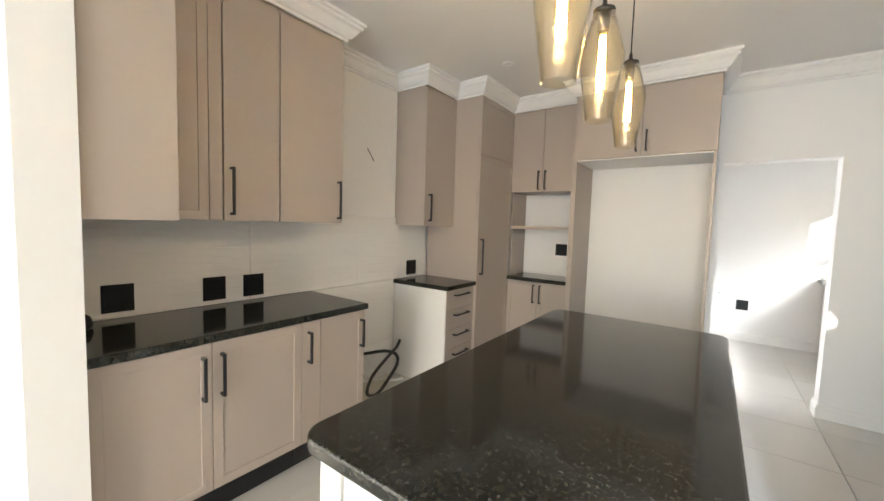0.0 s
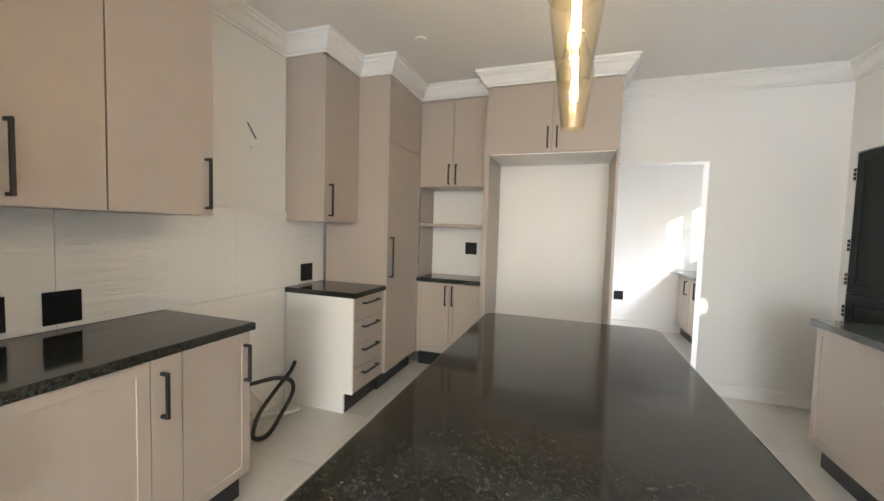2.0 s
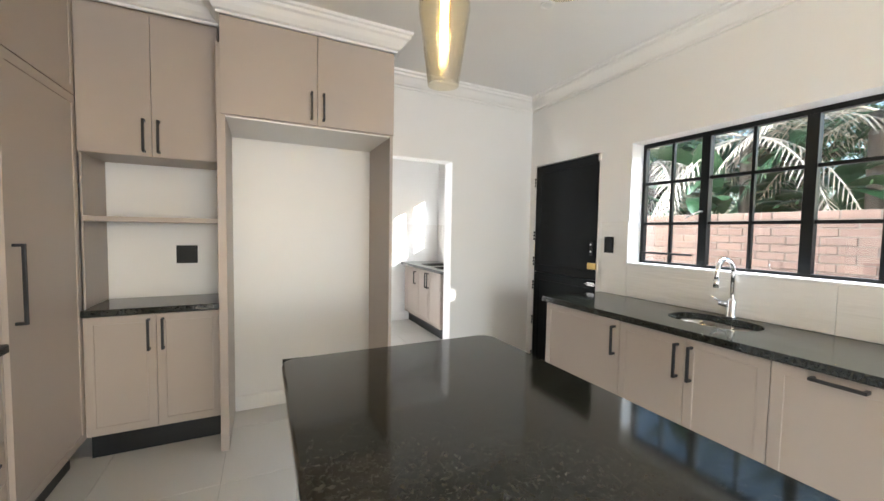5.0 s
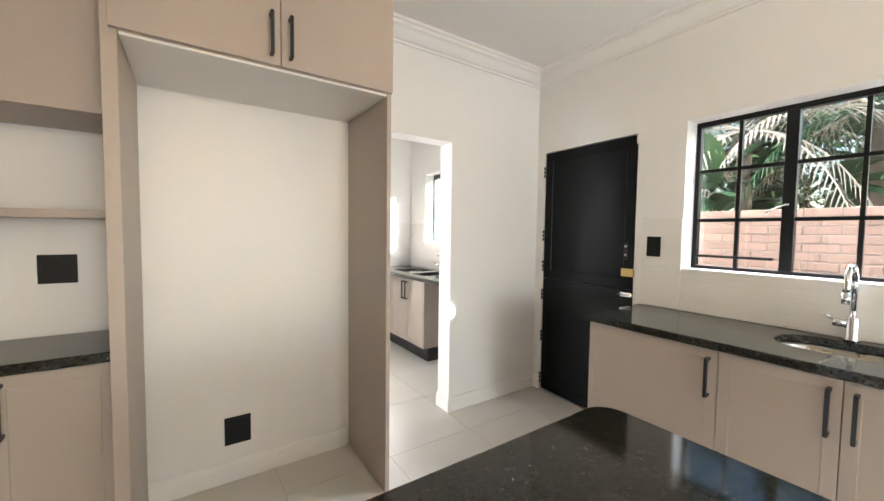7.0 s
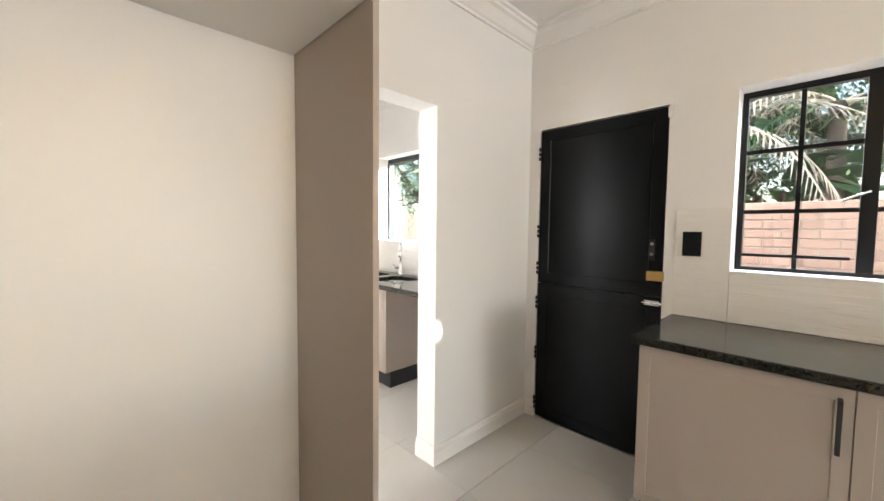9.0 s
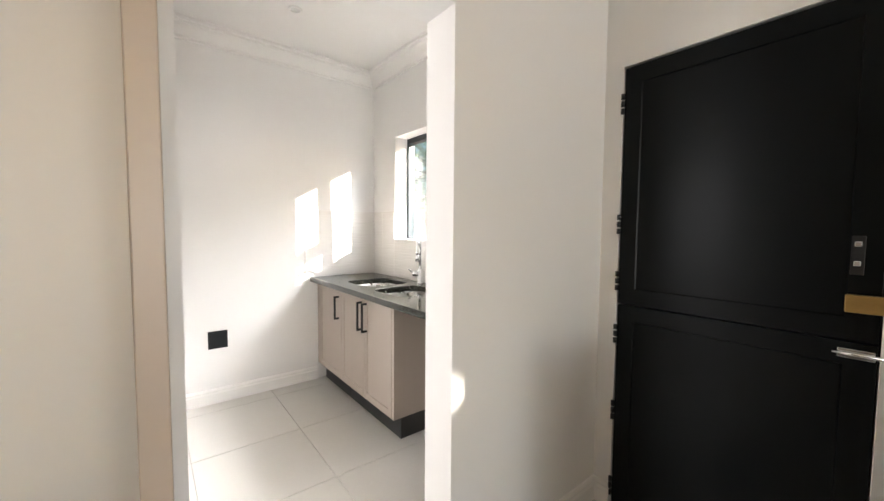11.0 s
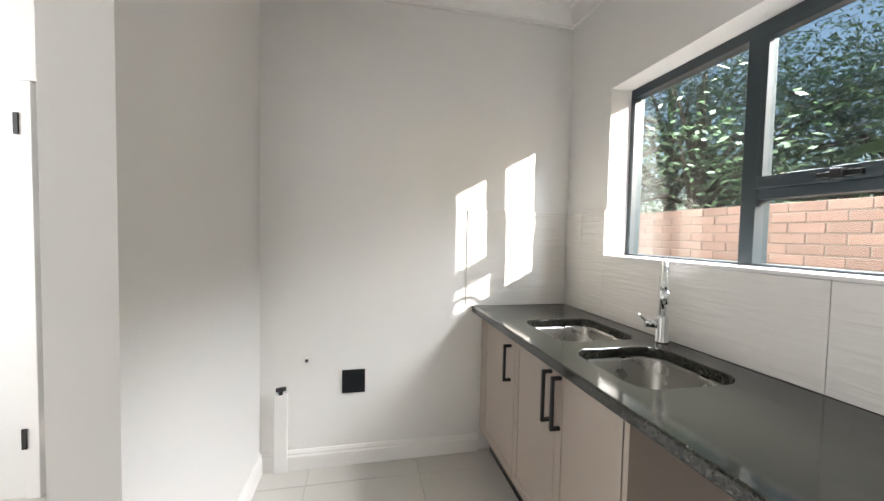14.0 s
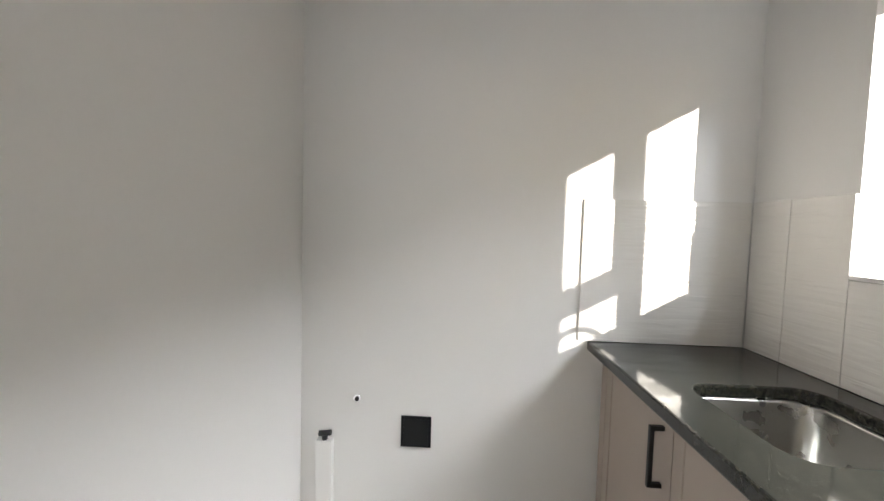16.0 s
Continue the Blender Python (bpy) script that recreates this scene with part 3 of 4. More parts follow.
splash("splashback_west", "y", W + 0.001, 0.011, 1.392, 4.098, 0.901, 1.476, None, "white wavy-relief ceramic splashback tiles", W)
splash("splashback_stove", "y", W + 0.001, 0.011, 2.748, 3.632, 0.33, 0.899, None, "white wavy-relief ceramic tiles in the stove gap", W)
splash("splashback_east", "y", E - 0.001, -0.011, 1.30, 4.215, 0.901, 1.478, EW, "white wavy-relief ceramic splashback tiles round the window", E, tw=1.5)
splash("splashback_scullery", "y", E - 0.001, -0.011, N + 0.152, S - 0.013, 0.901, 1.475, SW, "white wavy-relief ceramic splashback tiles under the window", E, first=6.05, tw=0.6)
splash("splashback_scullery_end", "x", S - 0.001, -0.011, 1.05, E - 0.013, 0.901, 1.475, None, "white wavy-relief ceramic splashback tiles", S, tw=0.7)


# ---------- sockets and switches ----------
def plate(name, m, w, h, label, rows=0):
    t = thing(name, m, label, "socket" if "socket" in name else "switch")
    part("plate", boxes((-w / 2, w / 2, -0.009, 0, -h / 2, h / 2), bevel=0.002), M_PLATE, t)
    bm = boxes((-w / 2 + 0.012, w / 2 - 0.012, -0.0115, -0.0085, -h / 2 + 0.012, h / 2 - 0.012), bevel=0.001)
    part("insert", bm, M_PLATE, t)
    return t


WP = lambda y, z: pose(W + 0.0125, y, z, 0, 0, 90)
LB = "black square wall socket plate"
plate("wall_socket", WP(1.627, 1.003), 0.13, 0.14, "wide black wall socket plate above the worktop", 2)
plate("wall_socket", WP(2.076, 0.998), 0.125, 0.14, LB, 1)
plate("wall_socket", WP(2.311, 0.995), 0.13, 0.14, LB, 1)
plate("wall_socket", WP(3.872, 0.995), 0.135, 0.14, LB + " by the drawer cabinet", 1)
plate("wall_socket", pose(-1.304, N, 1.188), 0.125, 0.125, LB + " in the nook", 1)
plate("wall_socket", pose(-0.628, N, 0.275), 0.127, 0.15, LB + " low in the fridge recess", 1)
plate("light_switch", pose(E - 0.0125, 4.135, 1.292, 0, 0, -90), 0.085, 0.13, "black light switch plate on the tiles beside the door")
plate("wall_socket", pose(0.398, S, 0.48), 0.128, 0.132, LB + " low on the scullery wall", 1)

# ---------- doors ----------
t = thing("door_1", pose(0, 0, 0), "black painted stable door, closed, with brass lock", "door", kind="structure")
for nm, z0, z1 in (("upper_leaf", 0.985, 2.045), ("lower_leaf", 0.012, 0.978)):
    bm = bmesh.new()
    box(bm, E + 0.004, E + 0.044, 4.276, 5.064, z0, z1)
    f = [p for p in bm.faces if abs(p.calc_center_median().x - E - 0.004) < 1e-4]
    bmesh.ops.inset_region(bm, faces=f, thickness=0.10, depth=0)
    bmesh.ops.inset_region(bm, faces=f, thickness=0.006, depth=-0.006)
    leaf = part(nm, bm, M_DOOR, t)
    if z0 > 0.5:
        part("lock_case", boxes((E - 0.022, E + 0.003, 4.262, 4.35, 1.075, 1.13), bevel=0.004), M_BRASS, leaf, "brass rim lock")
        part("keyhole_plate", boxes((E - 0.004, E + 0.003, 4.315, 4.345, 1.19, 1.31), bevel=0.002), M_BLACK, leaf)
        for z in (1.285, 1.225):
            part("key_escutcheon", boxes((E - 0.007, E - 0.0045, 4.322, 4.338, z - 0.008, z + 0.008), bevel=0.002), M_CHROME, leaf, "small chrome key plate")
    else:
        bm = bmesh.new()
        tube(bm, [(E - 0.014, 4.262, 0.945), (E - 0.014, 4.37, 0.945)], 0.006, 10)
        box(bm, E - 0.008, E + 0.003, 4.28, 4.36, 0.93, 0.96, 0.002)
        part("barrel_bolt", bm, M_CHROME, leaf, "chrome barrel bolt")
    for z in ((z0 + 0.05, z0 + (0.42 if z0 < 0.5 else 0.25), z1 - 0.18) if z0 < 0.5 else (z0 + 0.06, z0 + 0.32, z1 - 0.2)):
        bm = bmesh.new()
        for k in range(3):
            tube(bm, [(E - 0.006, 5.068, z + 0.032 * k), (E - 0.006, 5.068, z + 0.032 * k + 0.024)], 0.008, 10)
        part("hinge", bm, M_BLACK, leaf)
part("strike_plate", boxes((E - 0.005, E + 0.02, 4.254, 4.269, 1.06, 1.16), bevel=0.001), M_TRIM, t)
part("top_keep", boxes((E - 0.012, E + 0.01, 4.25, 4.275, 1.985, 2.045), bevel=0.002), M_TRIM, t, "white painted door keep")
part("outer_boarding", boxes((E + 0.05, E + 0.07, 4.272, 5.068, 0.01, 2.05)), M_DOOR, t)

t = thing("door_2", pose(0, 0, 0), "open grey garage door in a white steel frame", "door", kind="structure")
part("frame_jamb", boxes((-1.15, -1.085, S - 0.018, S + 0.168, 0, 2.0), bevel=0.003), M_TRIM, t)
part("frame_jamb", boxes((-0.315, -0.25, S - 0.018, S + 0.168, 0, 2.0), bevel=0.003), M_TRIM, t)
part("frame_head", boxes((-1.15, -0.25, S - 0.018, S + 0.168, 2.001, 2.055), bevel=0.003), M_TRIM, t)
leaf = part("leaf", boxes((0.0, 0.04, 0.0, 0.78, 0.01, 1.99), bevel=0.002), M_SLATE, t)
leaf.matrix_basis = pose(-1.083, S + 0.172, 0, 0, 0, -8)
for z in (0.25, 1.75):
    part("hinge", boxes((-1.15, -1.13, S - 0.028, S - 0.019, z, z + 0.1), bevel=0.002), M_BLACK, t)


# ---------- windows ----------
def bar(bm, x, y0, y1, z0, z1, d=0.035):
    box(bm, x - d / 2, x + d / 2, y0, y1, z0, z1, 0.002)


def pane(parent, x, y0, y1, z0, z1):
    o = part("pane", boxes((x - 0.002, x + 0.002, y0, y1, z0, z1)), M_GLASS, parent, "clear glass pane")
    o.visible_shadow = False
    return o


XF = E + 0.15
t = thing("window_1", pose(0, 0, 0), "black steel cottage-pane window over the sink", "window", kind="structure")
y_lo, y_hi, zb, zt = EW
part("window_frame", boxes((XF - 0.02, XF + 0.02, y_lo, y_hi, zb, zb + 0.03), (XF - 0.02, XF + 0.02, y_lo, y_hi, zt - 0.03, zt), (XF - 0.02, XF + 0.02, y_hi - 0.025, y_hi, zb + 0.03, zt - 0.03), (XF - 0.02, XF + 0.02, y_lo, y_lo + 0.025, zb + 0.03, zt - 0.03)), M_FRAME, t)
cols = [(y_lo + 0.025, 2.955), (3.008, 3.488), (3.54, y_hi - 0.025)]
for y in (2.955, 3.488):
    part("mullion", boxes((XF - 0.024, XF + 0.024, y, y + 0.053, zb + 0.03, zt - 0.03), bevel=0.002), M_FRAME, t)
rows_z = [zb + 0.03, 1.462, 1.765, zt - 0.03]
for a, b in cols:
    mid = (a + b) / 2
    part("glazing_bar", boxes((XF - 0.012, XF + 0.012, mid - 0.009, mid + 0.009, zb + 0.03, zt - 0.03)), M_FRAME, t)
    for z in rows_z[1:3]:
        part("glazing_bar", boxes((XF - 0.013, XF + 0.013, a, b, z - 0.010, z + 0.010)), M_FRAME, t)
    for c, e in ((a, mid - 0.009), (mid + 0.009, b)):
        for z0, z1 in zip(rows_z, rows_z[1:]):
            pane(t, XF, c, e, z0 + 0.001, z1 - 0.001)
part("stay_bar", boxes((XF - 0.05, XF - 0.036, 3.56, y_hi - 0.03, 1.235, 1.25), bevel=0.002), M_FRAME, t)
bm = bmesh.new()
tube(bm, [(XF - 0.03, 3.515, 1.54), (XF - 0.06, 3.515, 1.54), (XF - 0.065, 3.60, 1.50)], 0.006, 8)
part("catch", bm, M_STEEL, t, "metal window catch")
bm = boxes((E - 0.012, XF - 0.022, y_lo + 0.002, y_hi - 0.002, zb + 0.001, zb + 0.012), bevel=0.001)
part("window_sill", bm, M_TRIM, t)

t = thing("window_2", pose(0, 0, 0), "charcoal aluminium window over the scullery sinks", "window", kind="structure")
y_lo, y_hi, zb, zt = SW
part("window_frame", boxes((XF - 0.03, XF + 0.03, y_lo, y_hi, zb, zb + 0.022), (XF - 0.03, XF + 0.03, y_lo, y_hi, zt - 0.045, zt), (XF - 0.03, XF + 0.03, y_hi - 0.03, y_hi, zb + 0.022, zt - 0.045), (XF - 0.03, XF + 0.03, y_lo, y_lo + 0.03, zb + 0.022, zt - 0.045), bevel=0.0015), M_ALU, t)
part("mullion", boxes((XF - 0.034, XF + 0.034, 6.366, 6.42, zb + 0.022, zt - 0.045), bevel=0.002), M_ALU, t)
part("transom", boxes((XF - 0.032, XF + 0.032, y_lo + 0.03, 6.359, 1.475, 1.51), bevel=0.002), M_ALU, t)
sash = part("sash", boxes((XF - 0.045, XF - 0.005, y_lo + 0.03, 6.359, 1.511, 1.555), (XF - 0.045, XF - 0.005, y_lo + 0.03, 6.359, zt - 0.07, zt - 0.046), (XF - 0.045, XF - 0.005, y_lo + 0.03, y_lo + 0.05, 1.555, zt - 0.07), (XF - 0.045, XF - 0.005, 6.339, 6.359, 1.555, zt - 0.07), bevel=0.002), M_ALU, t)
part("latch", boxes((XF - 0.062, XF - 0.046, 6.06, 6.17, 1.52, 1.537), (XF - 0.07, XF - 0.046, 6.10, 6.13, 1.515, 1.545), bevel=0.002), M_BLACK, sash)
pane(t, XF, 6.42, y_hi - 0.03, zb + 0.022, zt - 0.045)
pane(t, XF, y_lo + 0.03, 6.359, zb + 0.022, 1.475)
pane(t, XF - 0.02, y_lo + 0.05, 6.339, 1.555, zt - 0.07)
part("window_sill", boxes((E - 0.014, XF - 0.032, y_lo + 0.002, y_hi - 0.002, zb + 0.001, zb + 0.013), bevel=0.001), M_TRIM, t)

# ---------- lamps ----------
def pendant(x, y, z):
    """Amber glass pendant; z is the lower rim."""
    t = thing("pendant_lamp", pose(x, y, z), "amber glass pendant lamp, lit, on a black cord", "lamp", "pendant lamps over the island")
    bm = bmesh.new()
    lathe(bm, [(0.047, 0.0), (0.0775, 0.22), (0.076, 0.235), (0.036, 0.385), (0.034, 0.385), (0.0735, 0.235), (0.075, 0.22), (0.0445, 0.0), (0.047, 0.0)], 0, 0, 36)
    g = part("shade", bm, M_AMBER, t, "amber tinted glass shade")
    g.visible_shadow = False
    bm = bmesh.new()
    lathe(bm, [(0.001, 0.43), (0.007, 0.43), (0.009, 0.405), (0.037, 0.39), (0.038, 0.378), (0.02, 0.375), (0.02, 0.32), (0.001, 0.32)], 0, 0, 24)
    part("cap", bm, M_BLACK, t)
    bm = bmesh.new()
    tube(bm, [(0, 0, 0.425), (0, 0, CEIL - z - 0.02)], 0.003, 8)
    part("cord", bm, M_CABLE, t)
    bm = bmesh.new()
    lathe(bm, [(0.001, CEIL - z - 0.022), (0.045, CEIL - z - 0.02), (0.05, CEIL - z - 0.001), (0.001, CEIL - z - 0.001)], 0, 0, 24)
    part("ceiling_rose", bm, M_BLACK, t)
    bm = bmesh.new()
    lathe(bm, [(0.014, 0.32), (0.02, 0.27), (0.02, 0.13), (0.012, 0.10), (0.001, 0.095)], 0, 0, 20)
    b = part("bulb", bm, M_BULB, t, "clear tube bulb")
    b.visible_shadow = False
    bm = bmesh.new()
    for k in range(4):
        a = k * math.pi / 2
        tube(bm, [(0.008 * math.cos(a), 0.008 * math.sin(a), 0.30), (0.011 * math.cos(a + 0.4), 0.011 * math.sin(a + 0.4), 0.12)], 0.0034, 6)
    part("filament", bm, M_FILAMENT, b, "glowing warm filament")
    d = bpy.data.lights.new("pendant_glow", "POINT")
    d.energy, d.color, d.shadow_soft_size = 0.75, (1.0, 0.72, 0.42), 0.02
    o = new("pendant_glow", d)
    o.location = (x, y, z + 0.2)


for y in (2.11, 2.54, 3.05):
    pendant(-0.332, y, 1.818)


def downlight(x, y):
    t = thing("downlight", pose(x, y, CEIL), "small round white recessed ceiling downlight, unlit", "lamp", "ceiling downlights")
    bm = bmesh.new()
    lathe(bm, [(0.044, 0.0), (0.044, -0.004), (0.040, -0.008), (0.031, -0.008), (0.029, -0.003), (0.029, 0.0)], 0, 0, 28)
    part("rim", bm, M_TRIM, t)
    bm = bmesh.new()
    lathe(bm, [(0.029, -0.002), (0.02, -0.004), (0.0005, -0.0045)], 0, 0, 20)
    part("lens", bm, M_LENS, t)


for p in ((0.715, 3.82), (-1.40, 3.89), (0.80, 6.79), (0.62, 1.9)):
    downlight(*p)

# ---------- small things ----------
def cable(name, pts, r, material, label):
    cu = bmesh.new()
    p = [Vector(q) for q in pts]
    out = []
    for i in range(len(p) - 1):
        a, b, c, d = p[max(i - 1, 0)], p[i], p[i + 1], p[min(i + 2, len(p) - 1)]
        for k in range(8):
            s = k / 8
            out.append(0.5 * (2 * b + (c - a) * s + (2 * a - 5 * b + 4 * c - d) * s * s + (3 * b - a - 3 * c + d) * s ** 3))
    tube(cu, out + [p[-1]], r, 8)
    return solid(name, cu, material, label, "cable")


cable("stove_cable", [(-2.379, 3.27, 0.27), (-2.30, 3.287, 0.295), (-2.2, 3.365, 0.315), (-2.15, 3.45, 0.275), (-2.12, 3.437, 0.20), (-2.1, 3.30, 0.10), (-2.1, 3.18, 0.025), (-2.16, 3.13, 0.03), (-2.2, 3.22, 0.13), (-2.22, 3.40, 0.23), (-2.235, 3.54, 0.29), (-2.25, 3.61, 0.345)], 0.014, M_CABLE, "thick black stove cable looped on the floor of the stove gap")
cable("earth_wire", [(-2.379, 3.26, 0.30), (-2.30, 3.27, 0.22), (-2.2, 3.29, 0.14)], 0.005, M_WCABLE, "thin white wire hanging from the wall")
cable("gas_pipe", [(-2.379, 3.24, 0.10), (-2.28, 3.27, 0.08), (-2.2, 3.36, 0.06), (-2.16, 3.46, 0.04), (-2.15, 3.54, 0.03)], 0.013, M_WCABLE, "white plastic conduit lying by the wall")
cable("cable_stub", [(-2.379, 3.29, 2.05), (-2.365, 3.305, 2.01), (-2.36, 3.345, 1.95)], 0.004, M_CABLE, "short black wire stub sticking out of the wall")
cable("cable_stub", [(-2.379, 3.32, 1.90), (-2.368, 3.32, 1.885)], 0.006, M_WCABLE, "short white wire end in the wall")
bm = bmesh.new()
lathe(bm, [(0.001, 0.9005), (0.05, 0.9005), (0.056, 0.92), (0.045, 0.955), (0.02, 0.975), (0.001, 0.978)], -2.24, 1.455, 20)
solid("black_pot_lid", bm, M_BLACK, "small black rounded object on the granite worktop", "kitchenware")
# scullery pipe box and outlets
solid("pipe_boxing", boxes((-0.022, 0.046, S - 0.035, S - 0.001, 0.0, 0.435), bevel=0.003), M_WALL, "white painted pipe boxing in the corner", "pipe", "structure")
bm = bmesh.new()
tube(bm, [(0.012, S - 0.02, 0.434), (0.012, S - 0.02, 0.455)], 0.012, 12)
tube(bm, [(-0.01, S - 0.025, 0.462), (0.04, S - 0.025, 0.468)], 0.012, 12)
solid("stop_valve", bm, M_BLACK, "small metal stop valve on a pipe", "valve")
t = thing("water_outlet", pose(0.144, S, 0.612), "small round capped water outlet in the wall", "pipe")
bm = bmesh.new()
tube(bm, [(0, 0, 0), (0, -0.008, 0)], 0.016, 18)
part("flange", bm, M_CHROME, t)
bm = bmesh.new()
tube(bm, [(0, -0.008, 0), (0, -0.012, 0)], 0.009, 14)
part("plug", bm, M_BLACK, t)

# ---------- garage beyond the open door ----------
t = thing("workbench", pose(-1.75, 9.6, 0), "dark steel workbench with a cluttered wooden top", "workbench")
part("top", boxes((-0.6, 1.0, 0, 0.7, 0.80, 0.84), bevel=0.003), M_WOOD, t)
for x in (-0.55, 0.25, 0.9):
    for y in (0.05, 0.62):
        part("leg", boxes((x, x + 0.06, y, y + 0.06, 0, 0.80)), M_BLACK, t)
part("rail", boxes((-0.5, 0.9, 0.06, 0.10, 0.20, 0.25)), M_BLACK, t)
solid("tool_case", boxes((-1.7, -1.35, 9.75, 10.0, 0.841, 1.0), bevel=0.01), M_BLACK, "black tool case on the workbench", "box")
solid("white_box", boxes((-1.3, -1.12, 9.68, 9.8, 0.841, 0.92), bevel=0.01), M_WHITE, "small white box on the workbench", "box")
solid("garage_panel", boxes((W + 0.01, 0.5, 10.5, 10.59, 0.0, 1.75)), M_DARK, "dark brown timber panelling", "panel", "structure")
solid("sack", boxes((-1.3, -0.85, 9.0, 9.4, 0.0, 0.2), bevel=0.06), M_FELT, "brown sacking heap on the garage floor", "sack")
t = thing("fluorescent_lamp", pose(-1.7, 9.6, 2.45), "lit fluorescent tube lamp in the garage", "lamp")
part("housing", boxes((-0.6, 0.6, -0.04, 0.04, 0.03, 0.3)), M_WHITE, t)
bm = bmesh.new()
tube(bm, [(-0.58, 0, 0.01), (0.58, 0, 0.01)], 0.018, 12)
part("tube", bm, M_TUBE, t)

# ---------- garden ----------
solid("ground", boxes((1.96, 400, -300, 300, -0.25, -0.15)), M_SOIL, "bare garden soil beside the house", "ground", "structure")

XW = 3.35  # face of the garden wall
garden_wall = solid("garden_wall", boxes((XW + 0.008, XW + 0.22, -4, 13, -0.15, 1.60)), M_MORTAR, "pinkish brown facebrick garden wall", "wall", "structure")


# small sunflecks that fall on the doorway, the stub wall and the passage wall: (point, half width)
FLECKS = ((Vector((0.79, 5.155, 0.735)), 0.015), (Vector((-0.10, 6.62, 0.29)), 0.04), (Vector((-1.23, 7.43, 0.28)), 0.13))


def clear_of_beam(p):
    """True where a leaf would shade neither the scullery window nor a sunfleck."""
    u = p.y + (p.x - 1.84) / 0.615
    rise = (p.x - 1.84) / 0.615 * 0.345
    if 5.75 < u < 7.3 and 1.0 + rise < p.z < 2.35 + rise:
        return False
    way = SUN_WAY.normalized()
    return all((p - q - way * (p - q).dot(way)).length > r + 0.10 for q, r in FLECKS)


def add_leaf(bm, base, way, length, width, droop, rng, seg=6):
    """A broad leaf with a folded midrib, as a bent strip."""
    way = way.normalized()
    side = way.cross(Vector((0, 0, 1)))
    side = side.normalized() if side.length > 0.05 else Vector((1, 0, 0))
    side = (side + Vector((0, 0, rng.uniform(-0.5, 0.5)))).normalized()
    prev = None
    p = Vector(base)
    d = way.copy()
    for i in range(seg + 1):
        s = i / seg
        w = width * math.sin(math.pi * min(0.97, 0.08 + 0.9 * s)) ** 0.7 * 0.5
        nrm = d.cross(side).normalized()
        row = [bm.verts.new(p - side * w + nrm * w * 0.25), bm.verts.new(p), bm.verts.new(p + side * w + nrm * w * 0.25)]
        if prev:
            for k in range(2):
                bm.faces.new((prev[k], prev[k + 1], row[k + 1], row[k])).smooth = True
        prev = row
        p = p + d * (length / seg)
        d = (d + Vector((0, 0, -droop / seg))).normalized()


def broad_plant(x, y, h, seed, count):
    rng = random.Random(seed)
    t = thing("wild_banana_plant", pose(x, y, -0.15), "wild banana plant with large green leaves behind the brick wall", "plant", "garden plants")
    bm = bmesh.new()
    for k in range(3):
        a = rng.uniform(0, 6.28)
        tube(bm, [(0.1 * math.cos(a), 0.1 * math.sin(a), 0), (0.25 * math.cos(a), 0.25 * math.sin(a), h * 0.55)], [0.08, 0.05], 8)
    part("trunk", bm, M_BARK, t)
    bm = bmesh.new()
    for k in range(count):
        a = rng.uniform(0, 6.28)
        b = Vector((0.3 * math.cos(a), 0.3 * math.sin(a), rng.uniform(0.45, 1.0) * h))
        way = Vector((math.cos(a), math.sin(a), rng.uniform(0.1, 1.2)))
        ln, wd, droop = rng.uniform(0.5, 1.0), rng.uniform(0.18, 0.36), rng.uniform(0.8, 2.2)
        p, d, free = b + Vector((x, y, -0.15)), way.normalized(), True
        for q in range(7):
            free = free and clear_of_beam(p)
            p = p + d * (ln / 6)
            d = (d + Vector((0, 0, -droop / 6))).normalized()
        if free:
            add_leaf(bm, b, way, ln, wd, droop, rng)
    part("crown", bm, M_LEAF, t)


def palm_frond(bm, base, way, length, rng, pinna=0.34):
    p, d = Vector(base), Vector(way).normalized()
    pts = []
    n = 26
    for i in range(n):
        pts.append(p.copy())
        p = p + d * (length / n)
        d = (d + Vector((0, 0, -0.075))).normalized()
    tube(bm, pts, [0.014 * (1 - 0.8 * i / n) for i in range(n)], 5)
    for i in range(3, n):
        d = (pts[i] - pts[i - 1]).normalized()
        side = d.cross(Vector((0, 0, 1)))
        side = side.normalized() if side.length > 0.05 else Vector((0, 1, 0))
        for s in (-1, 1):
            ln = pinna * math.sin(math.pi * (0.15 + 0.8 * i / n)) * rng.uniform(0.8, 1.1)
            q = (d * 0.8 + side * s + Vector((0, 0, -0.5 + rng.uniform(-0.3, 0.2)))).normalized()
            u = d * 0.011
            a, b = pts[i] - u, pts[i] + u
            tip = pts[i] + q * ln + Vector((0, 0, -0.1 * ln))
            mid = pts[i] + q * ln * 0.5
            va, vb, vm, vn, vt = (bm.verts.new(v) for v in (a, b, mid - u, mid + u, tip))
            bm.faces.new((va, vb, vn, vm))
            bm.faces.new((vm, vn, vt))


